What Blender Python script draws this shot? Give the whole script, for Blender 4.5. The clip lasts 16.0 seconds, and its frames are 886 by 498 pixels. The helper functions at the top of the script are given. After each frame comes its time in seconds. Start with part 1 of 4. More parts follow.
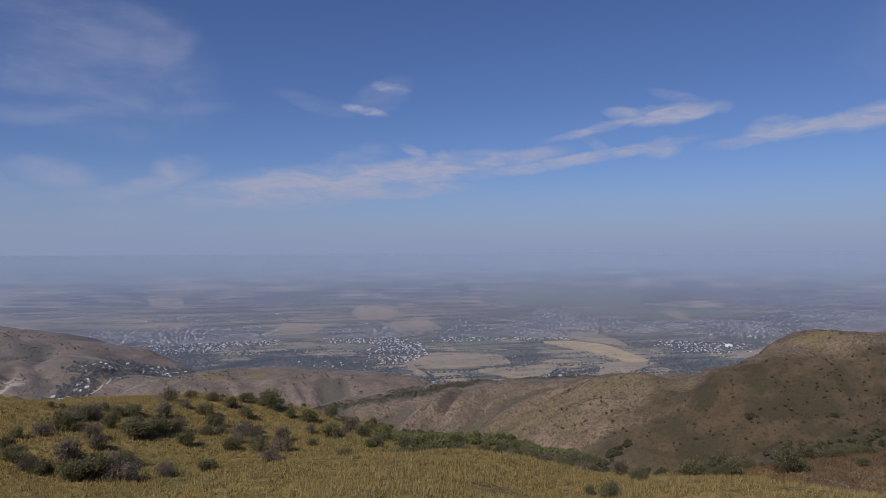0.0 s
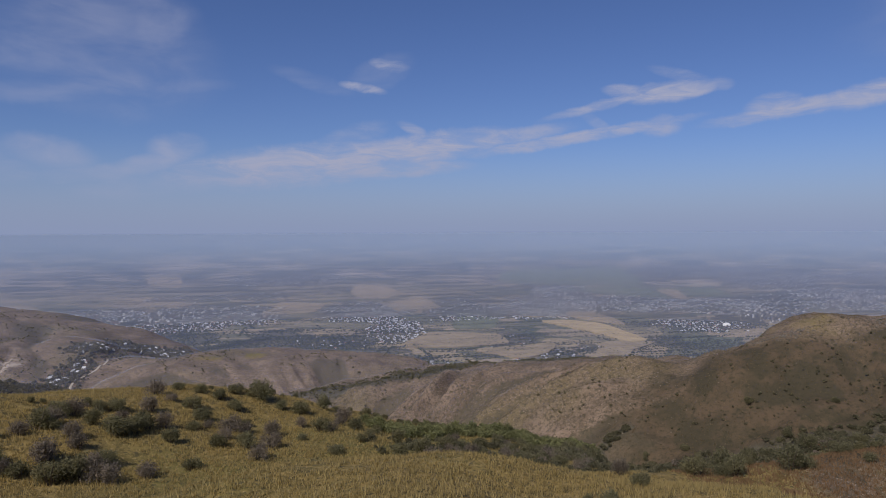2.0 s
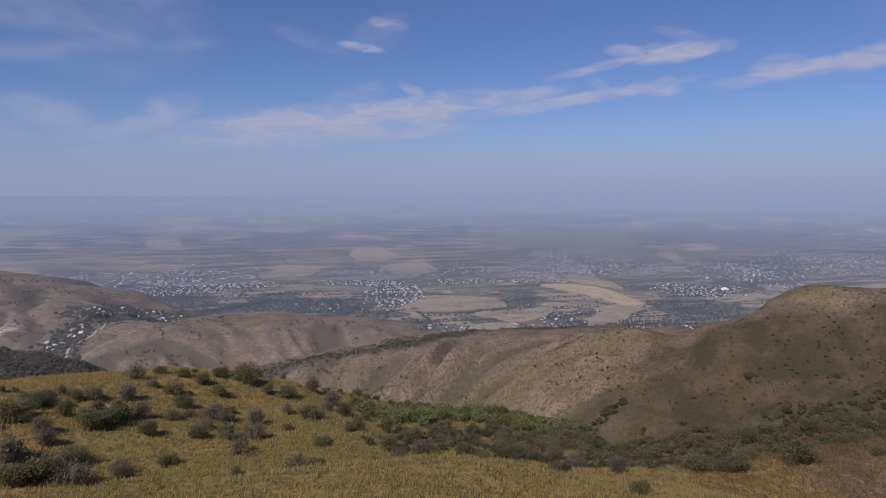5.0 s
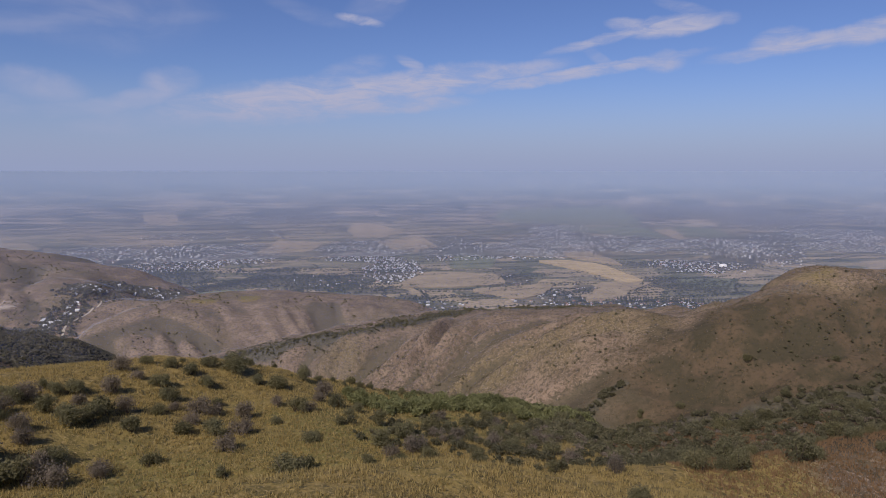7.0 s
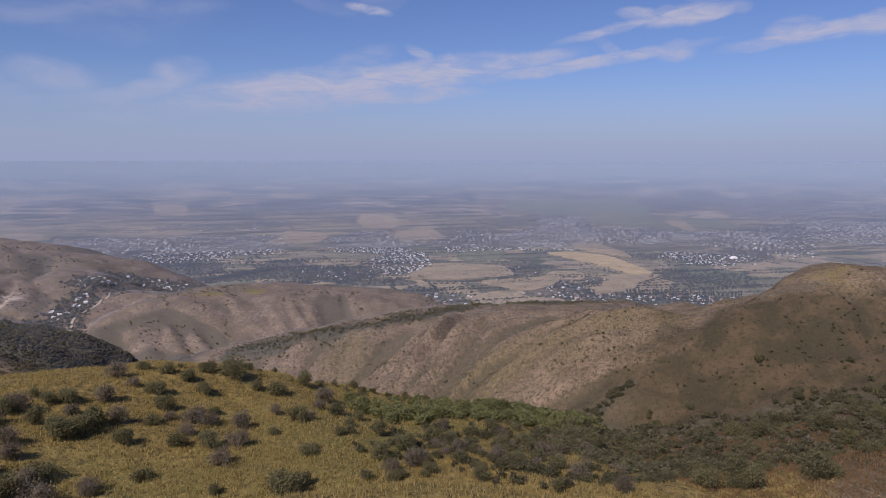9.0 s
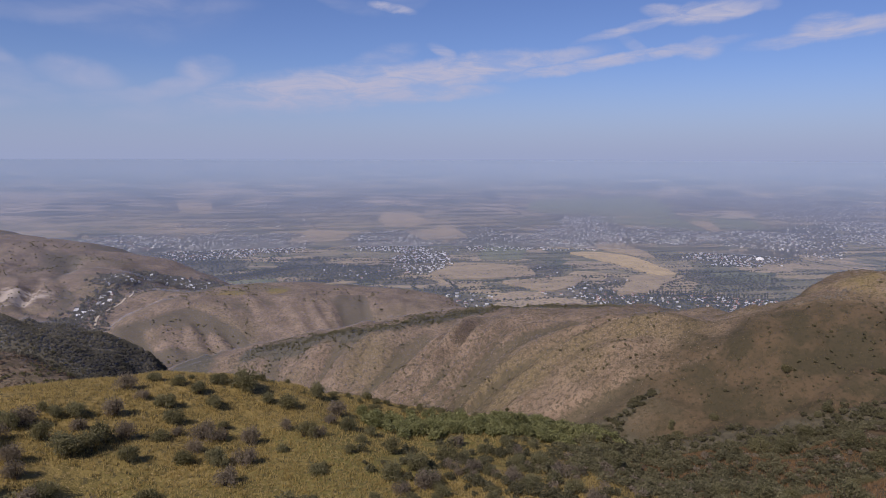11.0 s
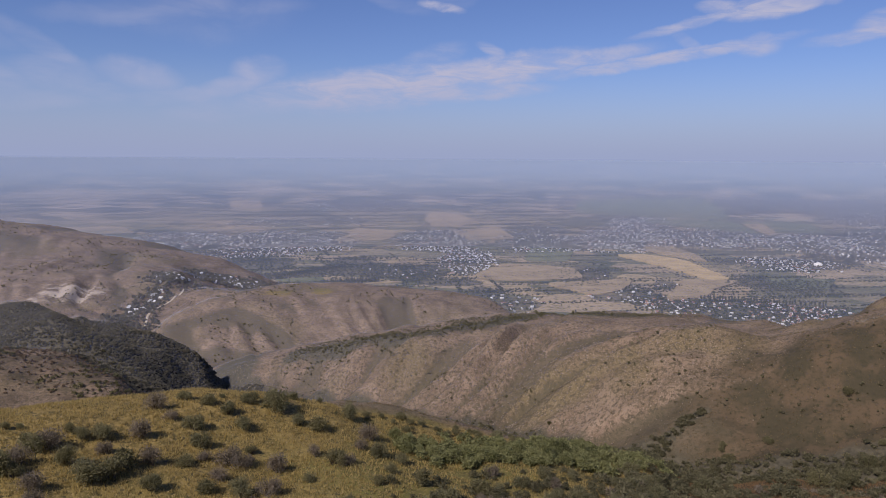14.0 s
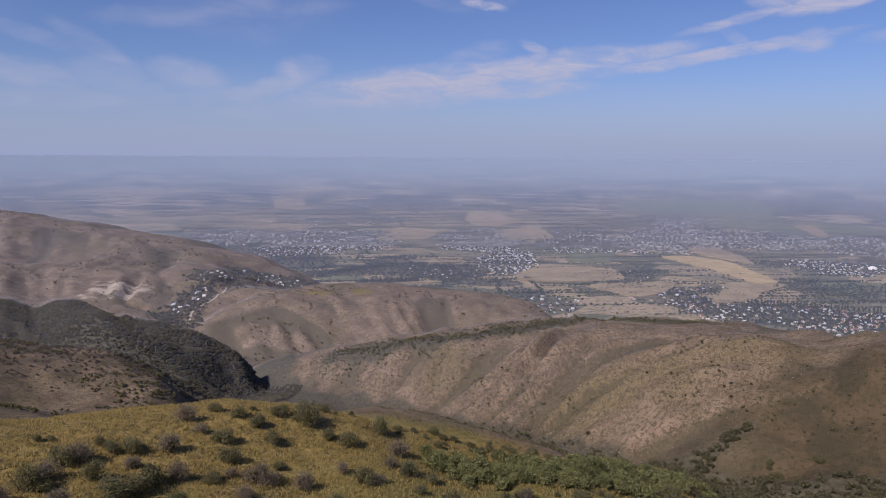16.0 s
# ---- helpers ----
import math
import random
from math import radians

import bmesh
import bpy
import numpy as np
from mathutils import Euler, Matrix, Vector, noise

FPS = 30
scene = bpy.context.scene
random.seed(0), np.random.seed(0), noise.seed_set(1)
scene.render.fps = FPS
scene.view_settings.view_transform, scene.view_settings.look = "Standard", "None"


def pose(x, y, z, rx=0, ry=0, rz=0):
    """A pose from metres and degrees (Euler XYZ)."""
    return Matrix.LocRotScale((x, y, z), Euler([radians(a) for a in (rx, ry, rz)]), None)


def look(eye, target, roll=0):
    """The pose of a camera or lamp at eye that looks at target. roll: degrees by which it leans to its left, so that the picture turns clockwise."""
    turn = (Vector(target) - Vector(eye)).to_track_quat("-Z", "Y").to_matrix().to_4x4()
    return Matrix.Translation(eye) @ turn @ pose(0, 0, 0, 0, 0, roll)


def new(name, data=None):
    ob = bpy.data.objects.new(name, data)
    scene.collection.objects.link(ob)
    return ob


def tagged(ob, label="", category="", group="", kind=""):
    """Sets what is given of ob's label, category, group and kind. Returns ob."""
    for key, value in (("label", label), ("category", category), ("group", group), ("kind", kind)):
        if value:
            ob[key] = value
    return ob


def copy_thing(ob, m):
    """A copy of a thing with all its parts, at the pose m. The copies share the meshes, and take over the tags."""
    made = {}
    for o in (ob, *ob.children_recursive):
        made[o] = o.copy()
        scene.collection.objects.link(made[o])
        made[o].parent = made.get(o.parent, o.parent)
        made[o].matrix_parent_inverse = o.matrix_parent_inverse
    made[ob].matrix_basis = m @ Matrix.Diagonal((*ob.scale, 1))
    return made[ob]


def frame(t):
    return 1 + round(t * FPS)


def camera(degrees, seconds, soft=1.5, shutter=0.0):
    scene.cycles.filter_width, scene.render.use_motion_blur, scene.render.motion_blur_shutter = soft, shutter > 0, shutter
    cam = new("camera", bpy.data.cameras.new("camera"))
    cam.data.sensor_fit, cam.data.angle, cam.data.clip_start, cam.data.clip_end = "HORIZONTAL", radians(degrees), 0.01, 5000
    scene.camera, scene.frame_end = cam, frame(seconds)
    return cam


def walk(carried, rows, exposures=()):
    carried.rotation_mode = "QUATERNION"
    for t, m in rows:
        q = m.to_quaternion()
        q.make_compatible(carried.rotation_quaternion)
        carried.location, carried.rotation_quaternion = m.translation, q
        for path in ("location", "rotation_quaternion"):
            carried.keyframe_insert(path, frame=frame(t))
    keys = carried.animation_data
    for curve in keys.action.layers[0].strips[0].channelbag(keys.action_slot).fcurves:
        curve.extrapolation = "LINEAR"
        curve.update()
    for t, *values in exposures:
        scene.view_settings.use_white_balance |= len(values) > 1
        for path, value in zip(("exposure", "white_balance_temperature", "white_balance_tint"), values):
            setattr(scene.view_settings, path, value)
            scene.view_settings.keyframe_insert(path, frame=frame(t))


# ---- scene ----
PATH = [
    (0.0, (-4.06, -20.92, 290.84), 0.400, 0.263, 0.294),
    (0.5, (-3.84, -19.53, 291.36), -0.029, 0.278, 0.253),
    (1.0, (-3.62, -18.11, 291.86), -0.490, 0.292, 0.219),
    (1.5, (-3.42, -16.69, 292.46), -0.948, 0.300, 0.189),
    (2.0, (-3.17, -15.41, 293.07), -1.409, 0.267, 0.182),
    (2.5, (-2.92, -14.05, 293.69), -1.885, 0.213, 0.162),
    (3.0, (-2.65, -12.78, 294.34), -2.402, 0.186, 0.150),
    (3.5, (-2.41, -11.49, 294.97), -2.931, 0.141, 0.160),
    (4.0, (-2.14, -10.22, 295.58), -3.486, 0.108, 0.163),
    (6.5, (-0.92, -3.81, 298.42), -6.123, -0.008, 0.067),
    (7.0, (-0.65, -2.47, 298.92), -6.636, -0.008, 0.028),
    (7.5, (-0.33, -1.21, 299.39), -7.102, -0.015, 0.006),
    (8.0, (-0.00, 0.00, 300.00), -7.350, -0.001, 0.000),
    (8.5, (0.25, 1.20, 300.65), -7.396, -0.033, 0.278),
    (9.0, (0.47, 2.33, 301.31), -7.436, -0.075, 0.784),
    (11.5, (2.01, 7.91, 304.17), -7.604, -0.222, 3.246),
    (12.0, (2.26, 9.13, 304.75), -7.622, -0.266, 3.975),
    (12.5, (2.55, 10.33, 305.41), -7.649, -0.304, 4.651),
    (13.0, (2.78, 11.46, 306.00), -7.666, -0.339, 5.186),
    (13.5, (3.05, 12.62, 306.64), -7.682, -0.374, 5.796),
    (14.0, (3.24, 13.71, 307.20), -7.697, -0.402, 6.574),
    (14.5, (3.45, 14.77, 307.82), -7.703, -0.402, 7.491),
    (15.0, (3.70, 15.88, 308.44), -7.736, -0.401, 8.416),
    (15.5, (3.85, 16.99, 309.09), -7.777, -0.404, 9.288),
    (16.0, (4.05, 18.18, 309.72), -7.836, -0.453, 10.005),
]
cam = camera(65.88, 16.0, soft=0.5)
walk(cam, [(t, pose(*eye, 90 + tilt, lean, turn)) for t, eye, tilt, lean, turn in PATH], [(0.0, 0.1, 6500, 10), (4.0, 0.2, 6600, 12), (7.0, 0.32, 6700, 14), (9.0, 0.38, 6750, 15), (16.0, 0.42, 6750, 15)])

# ---- world, sun ----
SUN_AZIMUTH, SUN_HEIGHT = 212.0, 44.0          # compass bearing from +y towards +x, degrees


def node(tree, kind, inputs=None):
    n = tree.nodes.new(kind)
    for key, value in (inputs or {}).items():
        if isinstance(value, bpy.types.NodeSocket):
            tree.links.new(value, n.inputs[key])
        else:
            n.inputs[key].default_value = value
    return n


def calc(tree, op, a, b=0.0, c=0.0, clamp=False):
    n = node(tree, "ShaderNodeMath", {0: a, 1: b, 2: c})
    n.operation, n.use_clamp = op, clamp
    return n.outputs[0]


def blend(tree, fac, a, b, mode="MIX"):
    n = node(tree, "ShaderNodeMix")
    n.data_type, n.blend_type = "RGBA", mode
    for key, value in ((0, fac), (6, a), (7, b)):
        if isinstance(value, bpy.types.NodeSocket):
            tree.links.new(value, n.inputs[key])
        else:
            n.inputs[key].default_value = value if key == 0 else (*value[:3], 1)
    return n.outputs[2]


def ramp(tree, fac, low, high):
    """0 below low, 1 above high, smooth between."""
    n = node(tree, "ShaderNodeMapRange", {0: fac, 1: low, 2: high, 3: 0.0, 4: 1.0})
    n.interpolation_type = "SMOOTHSTEP"
    return n.outputs[0]


def grain(tree, vector, scale, detail=4.0, rough=0.55, warp=0.0):
    return node(tree, "ShaderNodeTexNoise", {"Vector": vector, "Scale": scale, "Detail": detail, "Roughness": rough, "Distortion": warp}).outputs[0]


world = bpy.data.worlds.new("world")
scene.world = world
world.use_nodes = True
wt = world.node_tree
wt.nodes.clear()
sky = node(wt, "ShaderNodeTexSky")
sky.sky_type, sky.sun_disc, sky.sun_elevation, sky.sun_rotation = "NISHITA", False, radians(SUN_HEIGHT), radians(SUN_AZIMUTH)
sky.altitude, sky.air_density, sky.dust_density, sky.ozone_density = 900.0, 1.0, 0.8, 3.0
way = node(wt, "ShaderNodeTexCoord").outputs["Generated"]
axes = node(wt, "ShaderNodeSeparateXYZ", {0: way}).outputs
bearing = calc(wt, "MULTIPLY", calc(wt, "ARCTAN2", axes[0], axes[1]), 57.2958)
height = calc(wt, "MULTIPLY", calc(wt, "ARCSINE", axes[2]), 57.2958)
flat = node(wt, "ShaderNodeCombineXYZ", {0: bearing, 1: height}).outputs[0]
# high thin clouds: bearing, height, half length, half thickness, lean, strength
STREAKS = [
    (-10.8, 5.6, 10.1, 1.2, 6, 0.78), (-4.7, 5.2, 5.7, 0.52, 3, 0.68), (-1.4, 7.0, 6.2, 0.89, 8, 0.8), (4.3, 7.7, 5.2, 0.51, 8, 0.55), (10.8, 7.6, 7.8, 0.37, 8, 0.68), (17.5, 8.3, 1.3, 0.57, 2, 0.5),
    (-8.0, 7.6, 2.8, 0.74, 20, 0.3), (-2.6, 8.5, 1.2, 0.3, -22, 0.42), (17.9, 10.9, 3.1, 0.57, 5, 0.75), (14.6, 11.2, 1.4, 0.35, -3, 0.55), (13.1, 10.2, 4.3, 0.3, 12, 0.55),
]
FAR_STREAKS = [
    (20.1, 10.9, 1.7, 0.39, 8, 0.6), (19.0, 12.1, 2.1, 0.3, -15, 0.28), (21.9, 11.2, 0.8, 0.38, -5, 0.35), (12.6, 8.7, 1.4, 0.32, -35, 0.3), (27.5, 9.1, 5.6, 0.45, 8, 0.66), (25.6, 9.3, 1.7, 0.62, 4, 0.55),
    (32.1, 9.6, 3.4, 0.58, 8, 0.66), (36.6, 10.0, 3.6, 0.74, 8, 0.7), (-6.8, 11.8, 1.6, 0.3, -8, 0.62), (-4.6, 13.6, 1.4, 0.4, -6, 0.48),
]
VEILS = [
    (-5.4, 12.9, 2.0, 0.67, 22, 0.2), (-10.7, 12.2, 2.4, 0.36, -15, 0.2), (-22.6, 15.6, 1.6, 1.5, -40, 0.3), (-23.2, 17.2, 2.6, 0.8, -14, 0.22), (-29.4, 16.6, 5.4, 1.3, -22, 0.3), (-27.2, 14.0, 6.0, 2.6, -10, 0.26), (-25.2, 12.0, 2.3, 0.74, -28, 0.34),
    (-31.2, 12.5, 3.3, 0.7, -10, 0.28), (-30.1, 5.8, 2.2, 0.69, -8, 0.45), (-32.6, 4.5, 1.8, 0.44, -3, 0.42), (-27.6, 4.5, 2.7, 0.38, 2, 0.42),
    (52, 17, 14, 3, 8, 0.35), (-62, 14, 14, 4, -6, 0.35),
]
LOW_VEILS = [
    (-23.3, 5.3, 2.0, 0.43, 12, 0.52), (-21.3, 6.6, 1.5, 0.61, 8, 0.55), (-24.5, 3.6, 2.8, 0.56, 7, 0.3), (-40.6, 5.4, 2.9, 0.58, -9, 0.42), (-35.3, 5.6, 2.3, 0.73, -6, 0.32), (-36.4, 7.6, 2.3, 0.43, -30, 0.36),
    (-40.1, 8.1, 2.4, 0.34, -15, 0.26), (-38.3, 3.9, 4.0, 0.44, 2, 0.34), (-27.1, 10.7, 6.3, 0.53, 6, 0.3),
]
streak = node(wt, "ShaderNodeMapping", {"Vector": flat, "Rotation": (0, 0, radians(-9)), "Scale": (0.22, 0.9, 1.0)}).outputs[0]
fine = grain(wt, streak, 1.1, 7.0, 0.62, 0.6)
wisp = ramp(wt, fine, 0.30, 0.68)
shift = calc(wt, "MULTIPLY", calc(wt, "SUBTRACT", grain(wt, flat, 0.5, 5.0, 0.6), 0.5), 3.2)
soft_way = node(wt, "ShaderNodeMapping", {"Vector": flat, "Rotation": (0, 0, radians(24)), "Scale": (0.16, 0.42, 1.0)}).outputs[0]
mist = ramp(wt, grain(wt, soft_way, 1.0, 4.0, 0.5, 0.4), 0.30, 0.72)
cover, veil = 0.0, 0.0
for i, (az, el, half, thick, lean, strength) in enumerate(STREAKS + FAR_STREAKS + VEILS + LOW_VEILS):
    edge = -0.7 if i < len(STREAKS + FAR_STREAKS) else -1.5
    half, thick, strength = half * 1.1, thick * (1.3 if edge == -0.7 else 1.5), strength * 1.12
    c, s = math.cos(radians(lean)), math.sin(radians(lean))
    dx = calc(wt, "SUBTRACT", bearing, az)
    dy = calc(wt, "SUBTRACT", height, el)
    along = calc(wt, "MULTIPLY_ADD", dy, s / half, calc(wt, "MULTIPLY", dx, c / half))
    across = calc(wt, "MULTIPLY_ADD", dy, c / thick, calc(wt, "MULTIPLY", dx, -s / thick))
    across = calc(wt, "MULTIPLY_ADD", shift, 0.3 / thick ** 0.5, across)
    reach = calc(wt, "ADD", calc(wt, "MULTIPLY", along, along), calc(wt, "MULTIPLY", across, across))
    soft = calc(wt, "MULTIPLY", ramp(wt, calc(wt, "SUBTRACT", 1.0, reach), edge, 0.95), strength * 1.2)
    if edge == -0.7:
        cover = calc(wt, "MAXIMUM", cover, soft) if cover else soft
    else:
        veil = calc(wt, "MAXIMUM", veil, soft) if veil else soft
cover = calc(wt, "MULTIPLY", cover, calc(wt, "MULTIPLY_ADD", wisp, 0.8, 0.25), clamp=True)
veil = calc(wt, "MULTIPLY", veil, calc(wt, "MULTIPLY_ADD", mist, 0.7, calc(wt, "MULTIPLY_ADD", wisp, 0.12, 0.12)))
cover = calc(wt, "MAXIMUM", cover, veil, clamp=True)
tone = blend(wt, 1.0, sky.outputs[0], (0.74, 0.84, 1.20), "MULTIPLY")
clouded = blend(wt, cover, tone, (5.6, 5.9, 7.9))
haze = calc(wt, "SUBTRACT", 1.0, ramp(wt, height, -1.6, 8.0))
hazed = blend(wt, haze, clouded, (3.8, 4.65, 7.2))
background = node(wt, "ShaderNodeBackground", {"Color": hazed, "Strength": 0.06})
wt.links.new(background.outputs[0], node(wt, "ShaderNodeOutputWorld").inputs[0])

sun = new("sun", bpy.data.lights.new("sun", "SUN"))
sun.data.energy, sun.data.angle, sun.data.color = 3.9, radians(0.53), (1.0, 0.93, 0.84)
b, h = radians(SUN_AZIMUTH), radians(SUN_HEIGHT)
sun.matrix_world = look((0, 0, 600), (-math.sin(b) * math.cos(h) * 100, -math.cos(b) * math.cos(h) * 100, 600 - math.sin(h) * 100))


# ---- the lie of the land ----
# crests and stream beds (x, y, z); the slopes lie between them
CRESTS = {
    "near_spur": [(-150, 60, 283), (-105, 100, 267), (-84, 122, 260), (-74, 136, 258), (-66, 147, 256.4), (-55, 155, 253.8), (-43, 160, 250.6), (-30, 167, 245), (-14, 172, 240)],
    "spur_flank": [(-88, 92, 262), (-72, 104, 258.5), (-60, 112, 256), (-48, 119, 253)],
    "knoll": [(0, -400, 350), (-6, -60, 287), (-8, 0, 276), (-9, 40, 268.5), (-10, 66, 264.2)],
    "knoll_brow": [(-35, 56, 264), (-29, 64.5, 263.7), (-24, 70, 262.8), (-16, 76, 262.3), (-5.5, 79.6, 261.7), (5.8, 82, 260.7), (12.6, 81, 259.5), (16, 76.6, 258.8)],
    "green_spur": [(-5, 122, 248), (3, 148, 243), (9, 174, 237), (21, 190, 229.5), (34, 202, 222), (44, 222, 211)],
    "right_shoulder": [(60, -60, 285), (30, 60, 264), (27, 97, 252), (50, 109, 248.6), (73, 119, 248.5), (108, 132, 247.5), (160, 145, 247), (230, 140, 252)],
    "slope_west": [(22, 120, 246), (27, 145, 240), (34, 184, 229), (40, 215, 215)],
    "slope_middle": [(35, 128, 240), (47, 171, 221), (56, 214, 206), (60, 228, 200)],
    "slope_inner": [(60, 135, 237), (74, 167, 224), (86, 195, 214), (96, 220, 208)],
    "slope_east": [(92, 152, 234), (118, 195, 219), (136, 222, 214)],
    "round_hill": [(330, 300, 238), (240, 334, 249), (198, 339, 248.5), (166, 326, 241.5), (142, 331, 232.5), (128, 362, 220), (110, 413, 210), (84, 465, 201), (49, 505, 193), (6, 517, 186), (-41, 506, 183),
                   (-81, 512, 175), (-128, 528, 164), (-172, 535, 153), (-214, 528, 143), (-247, 540, 129)],
    "olive_rib": [(166, 322, 240), (150, 296, 228), (126, 277, 216), (102, 265, 206), (86, 261, 200)],
    "bench": [(84, 465, 201), (55, 560, 183), (15, 630, 163), (-25, 690, 142)],
    "long_ridge": [(-355, 670, 139), (-330, 704, 150), (-286, 745, 153), (-224, 787, 151), (-160, 807, 148), (-99, 812, 143), (-58, 805, 137), (-32, 787, 132)],
    "left_hills": [(-1500, 900, 270), (-916, 1006, 208), (-830, 1015, 192), (-634, 1011, 171), (-508, 992, 151), (-434, 972, 126), (-385, 961, 115)],
    "scar_bench": [(-900, 700, 200), (-735, 805, 162), (-629, 831, 158), (-515, 849, 152), (-465, 833, 146)],
    "wooded_spur": [(-700, 350, 250), (-388, 436, 200), (-370, 446, 198), (-350, 449, 196.5), (-331, 451, 195), (-311, 454, 196), (-288, 458, 189), (-263, 467, 178), (-240, 484, 162), (-226, 502, 147)],
    "wooded_face": [(-420, 200, 240), (-286, 300, 212), (-247, 324, 203), (-205, 302, 198)],
}
BEDS = {
    "ravine": [(330, 215, 226), (230, 236, 221), (150, 242, 211), (108, 244, 202), (80, 249, 194), (54, 272, 185), (20, 308, 175), (-20, 352, 165), (-80, 405, 150), (-150, 455, 136), (-230, 505, 124), (-290, 575, 112), (-330, 622, 111)],
    "back_of_spur": [(-130, 172, 236), (-92, 190, 221), (-60, 200, 212), (-32, 206, 208), (-8, 216, 205), (10, 229, 202)],
    "behind_knoll": [(-46, 78, 254), (-38, 90, 251), (-20, 100, 250), (-4, 104, 250), (10, 106, 249.5)],
    "side_gully": [(54, 272, 185), (66, 292, 194), (82, 300, 202), (95, 318, 211), (112, 330, 219)],
    "left_ravine": [(-190, 150, 240), (-150, 210, 215), (-140, 270, 190), (-150, 340, 165), (-185, 420, 144), (-205, 480, 130)],
    "swale": [(-90, 10, 271), (-58, 65, 259), (-47, 100, 252), (-36, 128, 250)],
    "long_ridge_foot": [(-387, 670, 120), (-361, 630, 118), (-320, 622, 112), (-283, 612, 111), (-200, 640, 108), (-100, 680, 110), (-40, 720, 112), (30, 760, 100), (80, 900, 50)],
    "scar_foot": [(-760, 600, 158), (-558, 656, 143), (-480, 680, 137), (-426, 681, 131), (-387, 670, 120)],
    "village_valley": [(-402, 708, 133), (-418, 770, 139), (-392, 831, 139), (-352, 890, 118), (-280, 1000, 60)],
    "back_of_hill": [(420, 420, 190), (260, 520, 160), (220, 640, 110), (250, 800, 50)],
    "plain_edge": [(-2600, 1700, 30), (-1400, 1600, 0), (-800, 1450, 0), (-350, 1250, 0), (-100, 1130, 0), (150, 1080, 0), (450, 1000, 0), (800, 800, 0), (1600, 500, 0), (2600, 100, 30)],
}
# gullies running down from a crest: width, depth, reach
RIBBED = {"round_hill": (38, 16, 125), "long_ridge": (62, 11, 130), "left_hills": (90, 12, 150), "scar_bench": (60, 10, 110)}
BEHIND = {"mountain": [(-3000, -1500, 700), (0, -2200, 800), (3000, -1500, 700)], "high_left": [(-900, -100, 380), (-1800, 300, 400)], "high_right": [(500, 0, 330), (1200, -200, 380)]}


def along_line(points, x, y):
    """Distance to a polyline, its height at the nearest place and how far along that is, for arrays."""
    best, level, share, at, gone = np.full(x.shape, 1e9), np.zeros(x.shape), np.zeros(x.shape), np.zeros(x.shape), 0.0
    for (ax, ay, az), (bx, by, bz) in zip(points, points[1:]):
        k = np.clip(((x - ax) * (bx - ax) + (y - ay) * (by - ay)) / ((bx - ax) ** 2 + (by - ay) ** 2), 0, 1)
        d = np.hypot(x - ax - k * (bx - ax), y - ay - k * (by - ay))
        w = 1 / (d * d + 25) ** 3
        level, share = level + w * (az + k * (bz - az)), share + w
        best = np.minimum(best, d)
        at, gone = at + w * (gone + k * math.hypot(bx - ax, by - ay)), gone + math.hypot(bx - ax, by - ay)
    return best, level / share, at / share


def beside(line, x, y):
    """Distance to a line given in plan or in space."""
    return along_line([(*p[:2], 0) for p in line], x, y)[0]


def step(v, low, high):
    k = np.clip((v - low) / (high - low), 0, 1)
    return k * k * (3 - 2 * k)


LATTICE = np.random.RandomState(5).rand(256, 256)


def ripple(x, y, size):
    """Smooth value noise, -1 to 1, with swells of the given size."""
    u, v = x / size, y / size
    i, j = np.floor(u).astype(int), np.floor(v).astype(int)
    a, b = u - i, v - j
    a, b = a * a * (3 - 2 * a), b * b * (3 - 2 * b)
    g = lambda m, n: LATTICE[m % 256, n % 256]
    return 2 * (g(i, j) * (1 - a) * (1 - b) + g(i + 1, j) * a * (1 - b) + g(i, j + 1) * (1 - a) * b + g(i + 1, j + 1) * a * b) - 1


def true_reach(r):
    """The far plain is drawn in: how far away the land at r really lies."""
    u = np.clip((r - 3000) / 1960, 0, 0.985)
    return np.where(r > 3000, 3000 + 1960 * u / (1 - u), r)


def gullies(name, x, y, d, at):
    """Ribs and gullies down the sides of a crest: below 0 in the gullies."""
    size, deep, reach = RIBBED[name]
    bent = at + 0.35 * size * ripple(x, y, size * 1.3) - 0.55 * d
    cut = np.abs(ripple(bent, d * 0.12 + 40, size)) ** 0.8 + 0.6 * np.abs(ripple(bent + 77, d * 0.2, size * 0.33))
    return (cut - 0.62) * step(d, 3, reach * 0.35) * (1 - step(d, reach, reach * 1.6))


